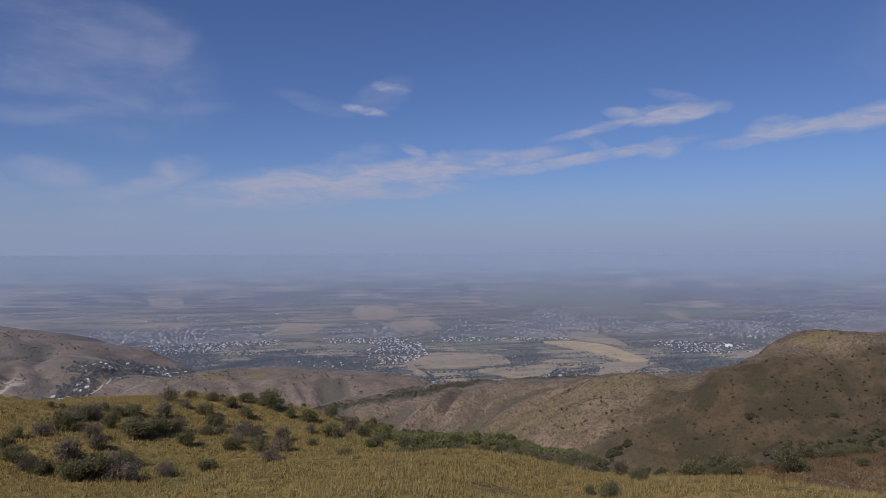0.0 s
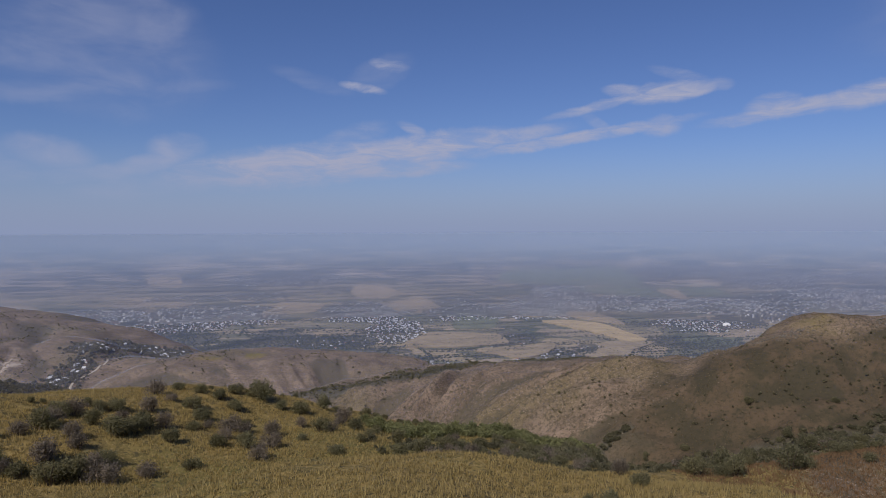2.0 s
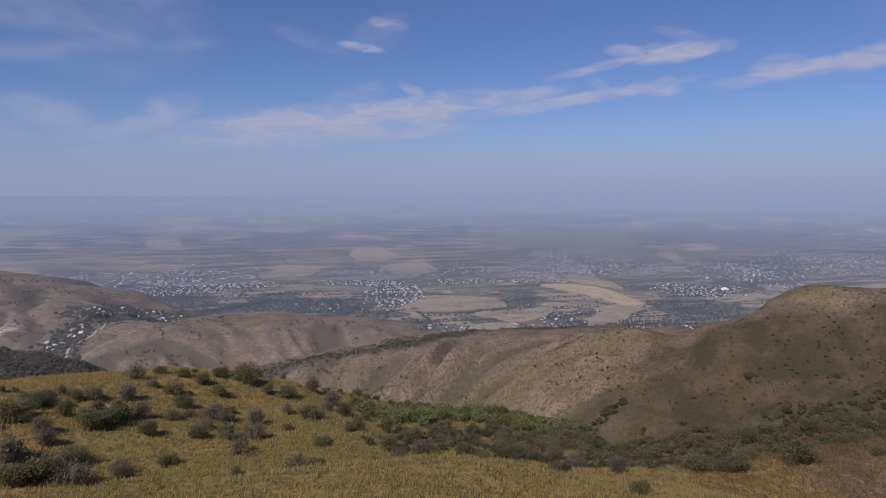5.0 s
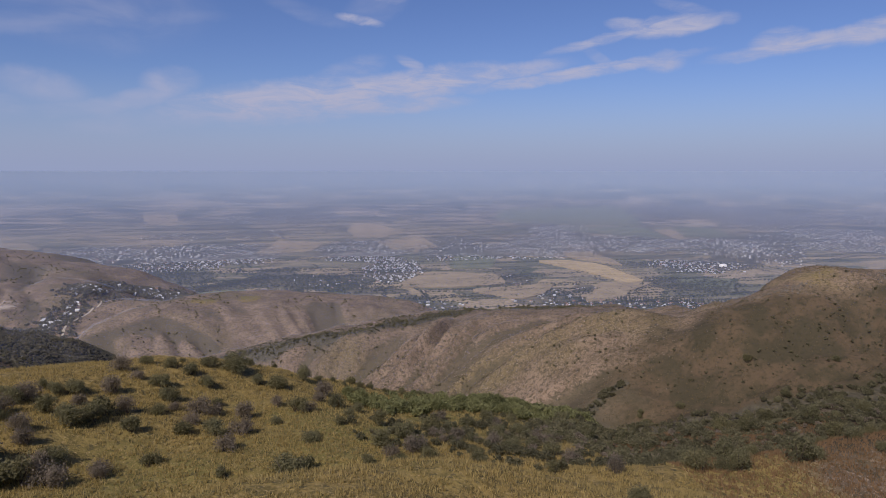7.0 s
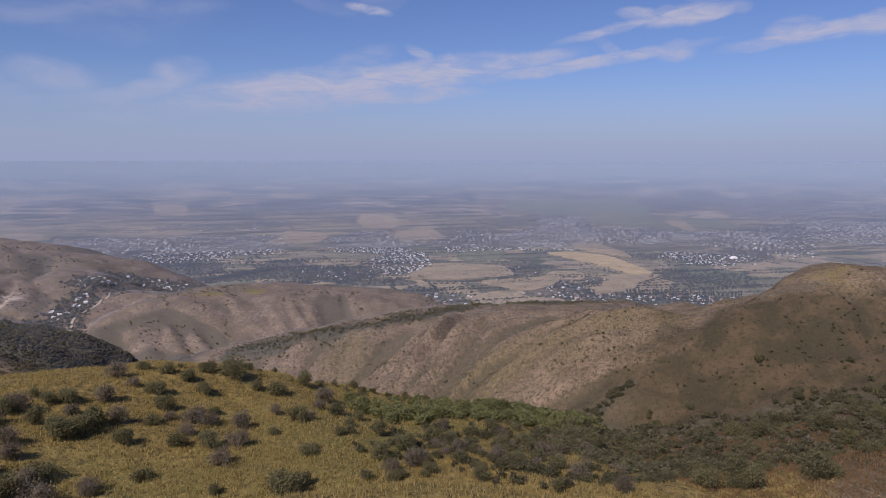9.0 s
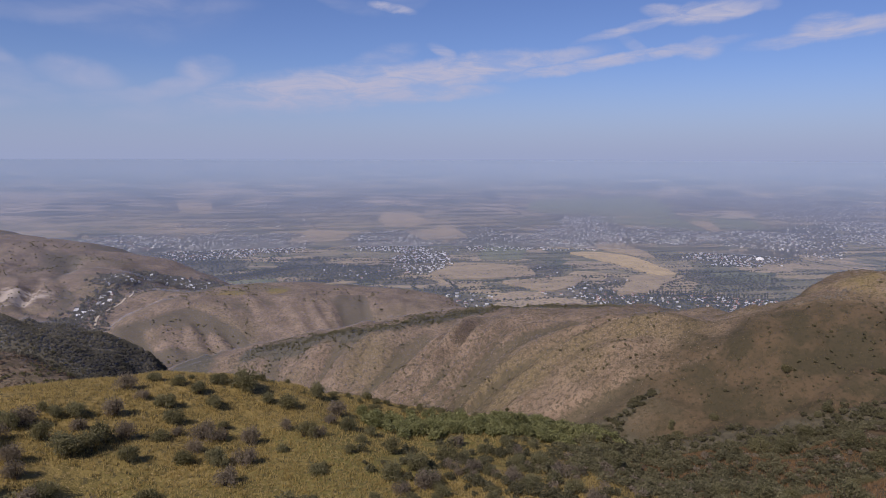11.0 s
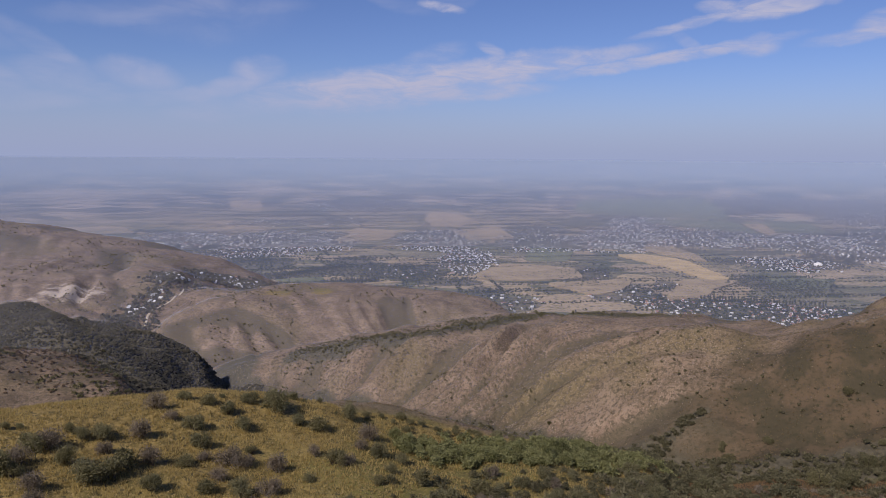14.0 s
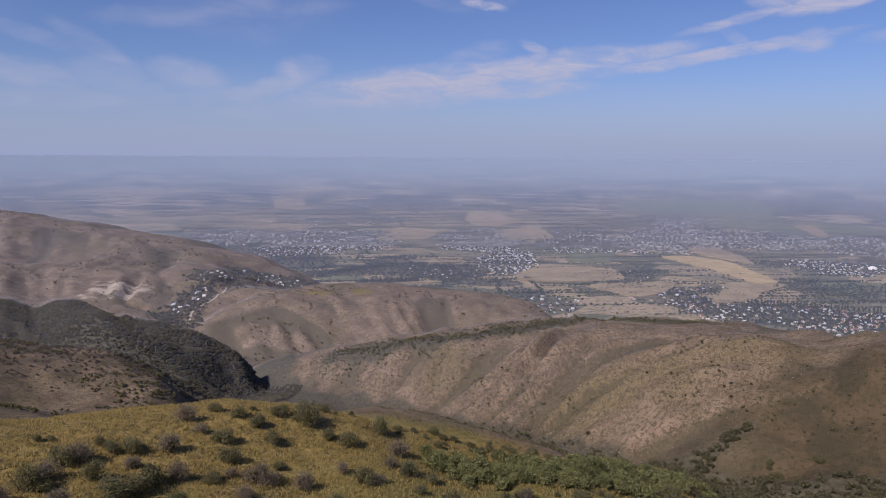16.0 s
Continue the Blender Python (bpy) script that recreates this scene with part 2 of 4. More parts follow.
def land(x, y):
    """Height of the ground."""
    x, y = np.asarray(x, float), np.asarray(y, float)
    total, weight = np.zeros(x.shape), np.zeros(x.shape)
    bed, ribs = np.full(x.shape, 1e9), np.zeros(x.shape)
    for lines in (CRESTS, BEDS, BEHIND):
        for name, points in lines.items():
            d, level, at = along_line(points, x, y)
            w = 1 / (d * d + 36) ** 1.35
            total += w * level
            weight += w
            if lines is BEDS and name != "plain_edge":
                bed = np.minimum(bed, d)
            if name in RIBBED:
                side = sorted((p[0], p[1]) for p in points)
                front = 1 - step(y - np.interp(x, [p[0] for p in side], [p[1] for p in side]), -6, 10)
                ribs += RIBBED[name][1] * gullies(name, x, y, d, at) * (0.25 + 0.75 * front)
    z = total / weight
    edge = np.interp(x, [p[0] for p in BEDS["plain_edge"]], [p[1] for p in BEDS["plain_edge"]])
    hills = 1 - step(y - edge, -60, 60)
    r = np.hypot(x, y)
    rough = ribs * step(bed, 2, 30) + ripple(x, y, 14) * 0.5 + ripple(x + 31, y - 7, 5) * 0.16 + (ripple(x, y + 9, 8) * 0.7 + ripple(x, y, 22) * 1.3) * step(r, 230, 330) * step(bed, 2, 25) + ripple(x - 9, y + 3, 60) * 1.2 * step(r, 200, 500)
    z = (z + rough) * hills
    far = np.maximum(true_reach(r), 1)
    return np.where(r > 3000, 300 - 300 * r / far, z)


# ---- where the towns of the plain lie: centre x, y, half width, half depth ----
TOWNS = [(-908, 2341, 242, 371), (-1228, 2368, 186, 256), (-691, 2428, 124, 309), (-295, 2524, 179, 369), (-155, 2024, 88, 246), (95, 2517, 207, 285), (394, 2692, 186, 462), (571, 3330, 149, 317), (715, 2770, 256, 384), (1064, 2653, 209, 318), (793, 2113, 141, 153), (1560, 2640, 170, 230), (1850, 3100, 260, 350)]
FAR_TOWNS = [(2450, 4150, 380, 500), (-947, 4214, 391, 449), (1914, 4996, 488, 726), (-1120, 3027, 207, 192), (1858, 3869, 277, 649), (1277, 2642, 124, 579)]
THIN = [(-303, 1826, 115, 167), (39, 2924, 217, 225), (360, 1710, 38, 69), (-883, 3147, 160, 227), (170, 1868, 69, 184)]
VILLAGE_NEAR = [(472, 1425, 225, 119)]
VILLAGE_WOODED = [(-26, 1432, 89, 110), (232, 1582, 90, 112)]
WOODS = [(-749, 1845, 152, 136), (-461, 1890, 96, 164), (169, 1850, 75, 199), (652, 1760, 138, 120), (-79, 1534, 57, 83), (297, 1507, 67, 83), (-300, 1808, 114, 164), (-512, 1725, 163, 78), (-177, 1667, 98, 61), (545, 2371, 95, 73), (926, 2184, 102, 152), (-1028, 2097, 110, 141), (661, 2124, 101, 71)]


def within(patches, x, y):
    """How deep inside the nearest oval patch: 1 in the middle, 0 at its ragged edge."""
    best = np.zeros(np.shape(x))
    for cx, cy, hw, hd in patches:
        far = math.hypot(cx, cy)
        a, b = ((x - cx) * cy - (y - cy) * cx) / far, ((x - cx) * cx + (y - cy) * cy) / far
        best = np.maximum(best, 1 - (a / hw) ** 2 - (b / hd) ** 2 + 0.35 * ripple(a * 0.7 + cx, b + cy, 60))
    return np.clip(best, 0, 1)


def ground_at(x, y):
    return float(land(np.array([x]), np.array([y]))[0])


def surface(name, bearings, reaches, lift=None):
    """A round sheet of quads on the land, out from the middle."""
    a, r = np.meshgrid(np.radians(bearings), reaches)
    x, y = np.sin(a) * r, np.cos(a) * r
    z = land(x, y) if lift is None else lift(x, y)
    rows, cols = x.shape
    mesh = bpy.data.meshes.new(name)
    mesh.vertices.add(rows * cols)
    mesh.vertices.foreach_set("co", np.stack([x, y, z], -1).astype(np.float32).ravel())
    i, j = np.meshgrid(np.arange(rows - 1), np.arange(cols - 1), indexing="ij")
    quads = np.stack([i * cols + j, i * cols + j + 1, (i + 1) * cols + j + 1, (i + 1) * cols + j], -1)[..., ::-1].reshape(-1, 4)
    mesh.loops.add(quads.size)
    mesh.polygons.add(len(quads))
    mesh.loops.foreach_set("vertex_index", quads.astype(np.int32).ravel())
    mesh.polygons.foreach_set("loop_start", np.arange(0, quads.size, 4, dtype=np.int32))
    mesh.polygons.foreach_set("use_smooth", np.ones(len(quads), bool))
    mesh.update(calc_edges=True)
    return new(name, mesh), x, y, z


def attribute(ob, name, values):
    kind = "FLOAT" if values.ndim == 1 else "FLOAT_VECTOR"
    made = ob.data.attributes.new(name, kind, "POINT")
    made.data.foreach_set("value" if values.ndim == 1 else "vector", values.astype(np.float32).ravel())


# ---- materials ----
def reading(t, name):
    n = node(t, "ShaderNodeAttribute")
    n.attribute_name = name
    return n


def material(name):
    m = bpy.data.materials.new(name)
    m.use_nodes = True
    t = m.node_tree
    t.nodes.clear()
    shader = node(t, "ShaderNodeBsdfPrincipled", {"Roughness": 0.95})
    shader.inputs["Specular IOR Level"].default_value = 0.15
    t.links.new(shader.outputs[0], node(t, "ShaderNodeOutputMaterial").inputs[0])
    return m, t, shader


def ground_material():
    m, t, shader = material("dry_ground")
    plan = reading(t, "plan").outputs["Vector"]
    meadow, wood, plain = (reading(t, n).outputs["Fac"] for n in ("meadow", "wood", "plain"))
    big, mid, small, tiny = grain(t, plan, 0.012, 5), grain(t, plan, 0.06, 6, 0.6), grain(t, plan, 0.5, 6, 0.65), grain(t, plan, 2.2, 3, 0.7)
    heath_shade = reading(t, "heath_shade").outputs["Fac"]
    # bare, stony, sun-dried slopes
    dry = blend(t, ramp(t, mid, 0.35, 0.68), (0.122, 0.087, 0.062), (0.226, 0.164, 0.120))
    dry = blend(t, ramp(t, big, 0.48, 0.70), dry, (0.133, 0.102, 0.055))
    dry = blend(t, calc(t, "MULTIPLY", ramp(t, small, 0.47, 0.60), 0.85), dry, (0.062, 0.050, 0.033))
    dry = blend(t, ramp(t, tiny, 0.54, 0.66), dry, (0.290, 0.228, 0.182))
    # golden and olive grass
    gold = blend(t, ramp(t, small, 0.36, 0.62), (0.104, 0.077, 0.028), (0.236, 0.170, 0.062))
    gold = blend(t, calc(t, "MULTIPLY", ramp(t, big, 0.46, 0.66), 0.75), gold, (0.112, 0.104, 0.032))
    gold = blend(t, ramp(t, tiny, 0.52, 0.72), gold, (0.313, 0.230, 0.115))
    hill = blend(t, ramp(t, calc(t, "MULTIPLY_ADD", calc(t, "SUBTRACT", mid, 0.5), 0.8, meadow), 0.3, 0.7), dry, gold)
    # hollows darkened: their shade, and some low growth, put into the colour
    cleft_shade = reading(t, "gully_shade").outputs["Fac"]
    hill = blend(t, calc(t, "MULTIPLY", ramp(t, calc(t, "MULTIPLY_ADD", calc(t, "SUBTRACT", small, 0.5), 0.7, cleft_shade), 0.25, 0.8), 0.75), hill, (0.074, 0.062, 0.040))
    speck = grain(t, plan, 0.95, 3, 0.6)
    hill = blend(t, calc(t, "MULTIPLY", ramp(t, speck, 0.56, 0.64), 0.7), hill, (0.048, 0.044, 0.026))
    # low dark herbs and russet bracken, with the round hill's shade coloured in
    low = blend(t, ramp(t, mid, 0.42, 0.62), (0.052, 0.043, 0.026), (0.090, 0.064, 0.040))
    low = blend(t, ramp(t, small, 0.48, 0.68), low, (0.038, 0.034, 0.020))
    low = blend(t, ramp(t, tiny, 0.60, 0.74), low, (0.116, 0.084, 0.046))
    hill = blend(t, ramp(t, calc(t, "MULTIPLY_ADD", calc(t, "SUBTRACT", grain(t, plan, 0.05, 7, 0.68), 0.5), 1.7, heath_shade), 0.15, 0.95), hill, low)
    scrub = blend(t, ramp(t, small, 0.35, 0.65), (0.048, 0.044, 0.032), (0.092, 0.080, 0.056))
    hill = blend(t, ramp(t, calc(t, "MULTIPLY_ADD", calc(t, "SUBTRACT", mid, 0.5), 0.9, wood), 0.38, 0.62), hill, scrub)
    pale = reading(t, "scar").outputs["Fac"]
    hill = blend(t, ramp(t, calc(t, "MULTIPLY_ADD", calc(t, "SUBTRACT", mid, 0.5), 1.6, pale), 0.45, 0.75), hill, (0.34, 0.29, 0.245))
    # fields on the plain
    stretch = node(t, "ShaderNodeMapping", {"Vector": plan, "Rotation": (0, 0, 0.25), "Scale": (0.006, 0.011, 0.000)}).outputs[0]
    cells = node(t, "ShaderNodeTexVoronoi", {"Vector": stretch, "Scale": 1.0, "Randomness": 0.9})
    cells.distance = "CHEBYCHEV"
    pick = node(t, "ShaderNodeSeparateColor", {0: cells.outputs["Color"]}).outputs
    field = blend(t, ramp(t, pick[0], 0.25, 0.75), (0.105, 0.112, 0.062), (0.360, 0.280, 0.185))
    field = blend(t, ramp(t, pick[1], 0.74, 0.80), field, (0.057, 0.078, 0.039))
    field = blend(t, ramp(t, pick[2], 0.86, 0.9), field, (0.384, 0.296, 0.171))
    finer = node(t, "ShaderNodeMapping", {"Vector": plan, "Rotation": (0, 0, 0.32), "Scale": (0.014, 0.025, 0.000)}).outputs[0]
    plots = node(t, "ShaderNodeTexVoronoi", {"Vector": finer, "Scale": 1.0, "Randomness": 0.8})
    plots.distance = "CHEBYCHEV"
    shade = node(t, "ShaderNodeSeparateColor", {0: plots.outputs["Color"]}).outputs
    field = blend(t, 0.35, field, blend(t, shade[0], (0.092, 0.092, 0.060), (0.330, 0.262, 0.185)))
    field = blend(t, calc(t, "MULTIPLY", ramp(t, grain(t, plan, 0.02, 8, 0.7), 0.50, 0.62), 0.35), field, (0.077, 0.075, 0.049))
    field = blend(t, calc(t, "MULTIPLY", ramp(t, grain(t, plan, 0.10, 5, 0.7), 0.52, 0.60), 0.75), field, (0.045, 0.050, 0.036))
    wide = node(t, "ShaderNodeTexVoronoi", {"Vector": node(t, "ShaderNodeMapping", {"Vector": plan, "Rotation": (0, 0, 0.2), "Scale": (0.0030, 0.0040, 0.0)}).outputs[0], "Scale": 1.0, "Randomness": 0.9})
    wide.distance = "CHEBYCHEV"
    tint = node(t, "ShaderNodeSeparateColor", {0: wide.outputs["Color"]}).outputs
    open_land = blend(t, ramp(t, tint[0], 0.2, 0.8), (0.090, 0.094, 0.066), (0.290, 0.232, 0.168))
    open_land = blend(t, ramp(t, tint[1], 0.72, 0.78), open_land, (0.030, 0.040, 0.030))
    open_land = blend(t, ramp(t, tint[2], 0.88, 0.92), open_land, (0.36, 0.29, 0.22))
    open_land = blend(t, ramp(t, grain(t, plan, 0.0016, 6, 0.65), 0.54, 0.64), open_land, (0.050, 0.058, 0.045))
    open_land = blend(t, ramp(t, grain(t, plan, 0.008, 5, 0.7), 0.53, 0.60), open_land, (0.040, 0.048, 0.036))
    away = node(t, "ShaderNodeVectorMath", {0: plan})
    away.operation = "LENGTH"
    field = blend(t, ramp(t, away.outputs["Value"], 2600, 4600), field, open_land)
    garden = reading(t, "garden").outputs["Fac"]
    green = blend(t, ramp(t, grain(t, plan, 0.06, 6, 0.7), 0.42, 0.60), (0.042, 0.047, 0.036), (0.135, 0.118, 0.085))
    field = blend(t, calc(t, "MULTIPLY", ramp(t, calc(t, "MULTIPLY_ADD", calc(t, "SUBTRACT", grain(t, plan, 0.02, 5, 0.65), 0.5), 1.2, garden), 0.25, 0.7), 0.85), field, green)
    colour = blend(t, plain, hill, field)
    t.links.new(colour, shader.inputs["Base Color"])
    bump = node(t, "ShaderNodeBump", {"Height": calc(t, "ADD", small, calc(t, "MULTIPLY", tiny, 0.5)), "Strength": 0.6, "Distance": 0.8})
    t.links.new(bump.outputs[0], shader.inputs["Normal"])
    return m


# distance haze put into a part-transparent surface, denser farther out
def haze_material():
    m = bpy.data.materials.new("painted_haze")
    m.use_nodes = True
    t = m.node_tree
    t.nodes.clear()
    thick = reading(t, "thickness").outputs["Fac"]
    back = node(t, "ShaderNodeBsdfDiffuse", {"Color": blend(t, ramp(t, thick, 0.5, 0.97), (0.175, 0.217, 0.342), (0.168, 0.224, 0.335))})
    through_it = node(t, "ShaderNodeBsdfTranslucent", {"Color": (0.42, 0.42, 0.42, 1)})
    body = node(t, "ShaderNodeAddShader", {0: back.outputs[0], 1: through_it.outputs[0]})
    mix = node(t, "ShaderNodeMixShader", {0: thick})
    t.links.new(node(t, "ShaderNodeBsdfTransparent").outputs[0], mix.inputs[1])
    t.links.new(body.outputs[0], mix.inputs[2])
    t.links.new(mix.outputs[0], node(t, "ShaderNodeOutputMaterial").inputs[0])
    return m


GROUND, HAZE = ground_material(), haze_material()

# ---- ground and haze ----
bearings = np.concatenate([np.linspace(-180, -46.3, 35), np.arange(-46, 46, 0.24), np.linspace(46.1, 180, 35)])
reaches = np.concatenate([np.concatenate([[0.0], np.arange(0.5, 24, 2.0)]), 24 * 1.0105 ** np.arange(0, 511)])
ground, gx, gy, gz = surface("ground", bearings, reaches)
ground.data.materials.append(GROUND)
tagged(ground, "dry grassy foothills falling to a hazy plain of fields", "ground", kind="structure")
gr = np.hypot(gx, gy)
stretched = true_reach(gr) / np.maximum(gr, 1)
attribute(ground, "plan", np.stack([gx * stretched, gy * stretched, gz * 0 + np.minimum(gz, 300)], -1).reshape(-1, 3))
edge = np.interp(gx, [p[0] for p in BEDS["plain_edge"]], [p[1] for p in BEDS["plain_edge"]])
attribute(ground, "plain", step(gy - edge, -180, -20).ravel())
near_slopes = (1 - step(gr, 225, 290)) * (1 - 0.85 * step(gx, 30, 52) * step(gy, 112, 128)) * (1 - 0.55 * step(gx, 40, 70))
summit = np.exp(-(((gx - 195) / 60) ** 2 + ((gy - 345) / 32) ** 2))
attribute(ground, "meadow", np.clip(near_slopes * 0.95 + 0.35 * summit + 0.35 * np.exp(-(((gx - 130) / 75) ** 2 + ((gy - 280) / 60) ** 2)) + 0.3 * np.exp(-(beside(CRESTS["long_ridge"], gx, gy) / 14) ** 2) + 0.9 * np.exp(-(((gx + 224) / 12) ** 2 + ((gy - 772) / 16) ** 2)) + 0.7 * np.exp(-(((gx + 268) / 16) ** 2 + ((gy - 748) / 14) ** 2)), 0, 1).ravel())
# the two round-hill spots paint shade as well as dark growth
herb_shade = 1.1 * np.exp(-(((gx - 175) / 84) ** 2 + ((gy - 292) / 60) ** 2)) + 0.8 * np.exp(-(((gx - 140) / 80) ** 2 + ((gy - 268) / 58) ** 2)) + 0.85 * step(gx, 28, 55) * step(gy, 108, 130) * (1 - step(gy, 215, 260)) + 0.35 * step(gx, 40, 70) * (1 - step(gy, 108, 130))
herb_shade = np.maximum(herb_shade, 0.5 * step(-gx, 130, 190) * (1 - step(gy + gx * 0.25, 440, 500)))
attribute(ground, "heath_shade", np.clip(herb_shade * 0.98 * (1 - summit), 0, 1.2).ravel())
wood = np.exp(-(beside(BEDS["ravine"], gx, gy) / 20) ** 2)
wood = np.maximum(wood, 0.8 * np.exp(-(beside(BEDS["side_gully"][:3], gx, gy) / 3.5) ** 2))
wood = np.maximum(wood, np.exp(-(beside([(-430, 330), (-381, 425), (-330, 440), (-280, 450), (-245, 475), (-230, 520)], gx, gy) / 75) ** 2) * step(-gx, 170, 230))
wood = np.maximum(wood, step(np.interp(gx, [-440, -394, -331, -273, -222, -190], [428, 444, 452, 466, 495, 505]) + 8 - gy, 0, 10) * step(gy - np.interp(gx, [-440, -355, -290, -235, -200, -190], [425, 408, 372, 345, 328, 326]), -10, 10) * step(-gx, 185, 200) * step(gx, -450, -430))
wood = np.maximum(wood, 0.75 * np.exp(-(beside([(90, 500), (50, 545), (0, 530), (-55, 492), (-110, 502), (-170, 522)], gx, gy) / 16) ** 2))
wood = np.maximum(wood, 0.9 * np.exp(-(beside([(-460, 938), (-425, 958), (-394, 967), (-372, 978)], gx, gy) / 26) ** 2))
attribute(ground, "wood", wood.ravel())
# mask of the hollows that get shade in their colour
cleft_shade = np.zeros(gx.shape)
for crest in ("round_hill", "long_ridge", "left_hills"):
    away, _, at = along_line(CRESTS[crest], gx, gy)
    cleft_shade += np.clip(-gullies(crest, gx, gy, away, at) * 3.2, 0, 1)
attribute(ground, "gully_shade", cleft_shade.ravel())
true_x, true_y = gx * stretched, gy * stretched
attribute(ground, "garden", np.maximum(step(within(TOWNS + FAR_TOWNS + VILLAGE_NEAR + VILLAGE_WOODED, true_x, true_y), 0.05, 0.4), 0.8 * step(within(WOODS + THIN, true_x, true_y), 0.1, 0.5)).ravel())
attribute(ground, "scar", (np.exp(-(((gx + 520) / 50) ** 2 + ((gy - 745) / 45) ** 2)) * 0.8).ravel())


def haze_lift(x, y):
    """Height of the sheet that stands in for haze: it hugs the hills and lies higher over the plain."""
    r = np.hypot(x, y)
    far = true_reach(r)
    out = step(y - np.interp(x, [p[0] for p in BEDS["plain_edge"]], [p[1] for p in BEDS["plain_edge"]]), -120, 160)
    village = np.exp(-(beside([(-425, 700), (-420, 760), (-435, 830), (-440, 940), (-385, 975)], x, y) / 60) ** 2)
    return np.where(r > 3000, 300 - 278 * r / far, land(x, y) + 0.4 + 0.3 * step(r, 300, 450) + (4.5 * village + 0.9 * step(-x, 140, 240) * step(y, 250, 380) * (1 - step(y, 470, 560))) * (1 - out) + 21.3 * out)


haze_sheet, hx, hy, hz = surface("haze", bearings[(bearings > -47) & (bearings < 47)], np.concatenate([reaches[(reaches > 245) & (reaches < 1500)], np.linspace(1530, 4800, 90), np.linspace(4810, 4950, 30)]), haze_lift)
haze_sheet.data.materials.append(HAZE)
tagged(haze_sheet, "thin blue-grey haze lying over hills and plain", "haze", kind="structure")
# opacity grows with distance, in place of hazy air
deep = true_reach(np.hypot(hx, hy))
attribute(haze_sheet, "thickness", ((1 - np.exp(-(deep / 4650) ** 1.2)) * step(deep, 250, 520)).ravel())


# ---- plant and stone materials ----
def leaf_material(name, dark, light, spread=0.5, clump=0.7):
    """Leaves or twigs: two greens mixed leaf by leaf and plant by plant, with light passing through."""
    m, t, shader = material(name)
    per_leaf = node(t, "ShaderNodeNewGeometry").outputs["Random Per Island"]
    per_plant = node(t, "ShaderNodeObjectInfo").outputs["Random"]
    where = node(t, "ShaderNodeTexCoord").outputs["Object"]
    mixed = calc(t, "MULTIPLY_ADD", per_leaf, spread, calc(t, "MULTIPLY_ADD", per_plant, 0.35, calc(t, "MULTIPLY", grain(t, where, clump, 3), 0.55)))
    colour = blend(t, ramp(t, mixed, 0.15, 0.95), dark, light)
    t.links.new(colour, shader.inputs["Base Color"])
    shader.inputs["Roughness"].default_value = 0.7
    thin = node(t, "ShaderNodeBsdfTranslucent")
    t.links.new(blend(t, 1.0, colour, (1.0, 1.0, 0.8), "MULTIPLY"), thin.inputs[0])
    mix = node(t, "ShaderNodeMixShader", {0: 0.55})
    t.links.new(shader.outputs[0], mix.inputs[1])
    t.links.new(thin.outputs[0], mix.inputs[2])
    out = [n for n in t.nodes if n.bl_idname == "ShaderNodeOutputMaterial"][0]
    t.links.new(mix.outputs[0], out.inputs[0])
    return m


def plain_material(name, low, high, scale=3.0, rough=0.9, by_piece=0.0):
    m, t, shader = material(name)
    where = node(t, "ShaderNodeTexCoord").outputs["Object"]
    fac = ramp(t, grain(t, where, scale, 5, 0.65), 0.3, 0.7)
    if by_piece:
        piece = node(t, "ShaderNodeNewGeometry").outputs["Random Per Island"]
        fac = calc(t, "MULTIPLY_ADD", piece, by_piece, calc(t, "MULTIPLY", fac, 1 - by_piece))
    t.links.new(blend(t, fac, low, high), shader.inputs["Base Color"])
    shader.inputs["Roughness"].default_value = rough
    return m


LEAF_DARK = leaf_material("dark_leaves", (0.100, 0.096, 0.058), (0.215, 0.200, 0.115))
LEAF_GREEN = leaf_material("green_leaves", (.100, .108, .050), (.260, .262, .125))
LEAF_GREY = leaf_material("grey_twigs", (0.125, 0.106, 0.090), (0.250, 0.208, 0.168))
LEAF_OLIVE = leaf_material("olive_leaves", (0.096, 0.092, 0.052), (0.210, 0.190, 0.105))
LEAF_WOOD = leaf_material("wood_leaves", (0.118, 0.110, 0.088), (0.205, 0.186, 0.148))
LEAF_FAR = leaf_material("plain_tree_leaves", (0.046, 0.056, 0.042), (0.125, 0.132, 0.094))
LEAF_RUSSET = leaf_material("russet_leaves", (0.105, 0.076, 0.056), (0.200, 0.146, 0.106))
STRAW = leaf_material("dry_grass_blades", (0.135, 0.103, 0.040), (0.42, 0.325, 0.145), 0.8)
STRAW_RUSSET = leaf_material("russet_grass_blades", (0.095, 0.064, 0.036), (0.270, 0.172, 0.098), 0.8)
STRAW_DULL = leaf_material("dull_grass_blades", (0.100, 0.078, 0.042), (0.250, 0.195, 0.120), 0.8)
SCRUB_DARK = leaf_material("scrub_leaves", (0.085, 0.082, 0.052), (0.215, 0.195, 0.120), 0.35, 0.28)
SCRUB_GREEN = leaf_material("green_scrub_leaves", (.108, .116, .054), (.285, .282, .135), 0.4, 0.28)
BARK = plain_material("shrub_bark", (0.055, 0.042, 0.030), (0.13, 0.105, 0.08), 6.0)
STONE = plain_material("weathered_stone", (0.075, 0.066, 0.056), (0.185, 0.162, 0.138), 1.5, 0.9, 0.6)
RUBBLE = plain_material("pale_rubble", (0.14, 0.112, 0.092), (0.28, 0.23, 0.19), 0.6, 0.9, 0.5)


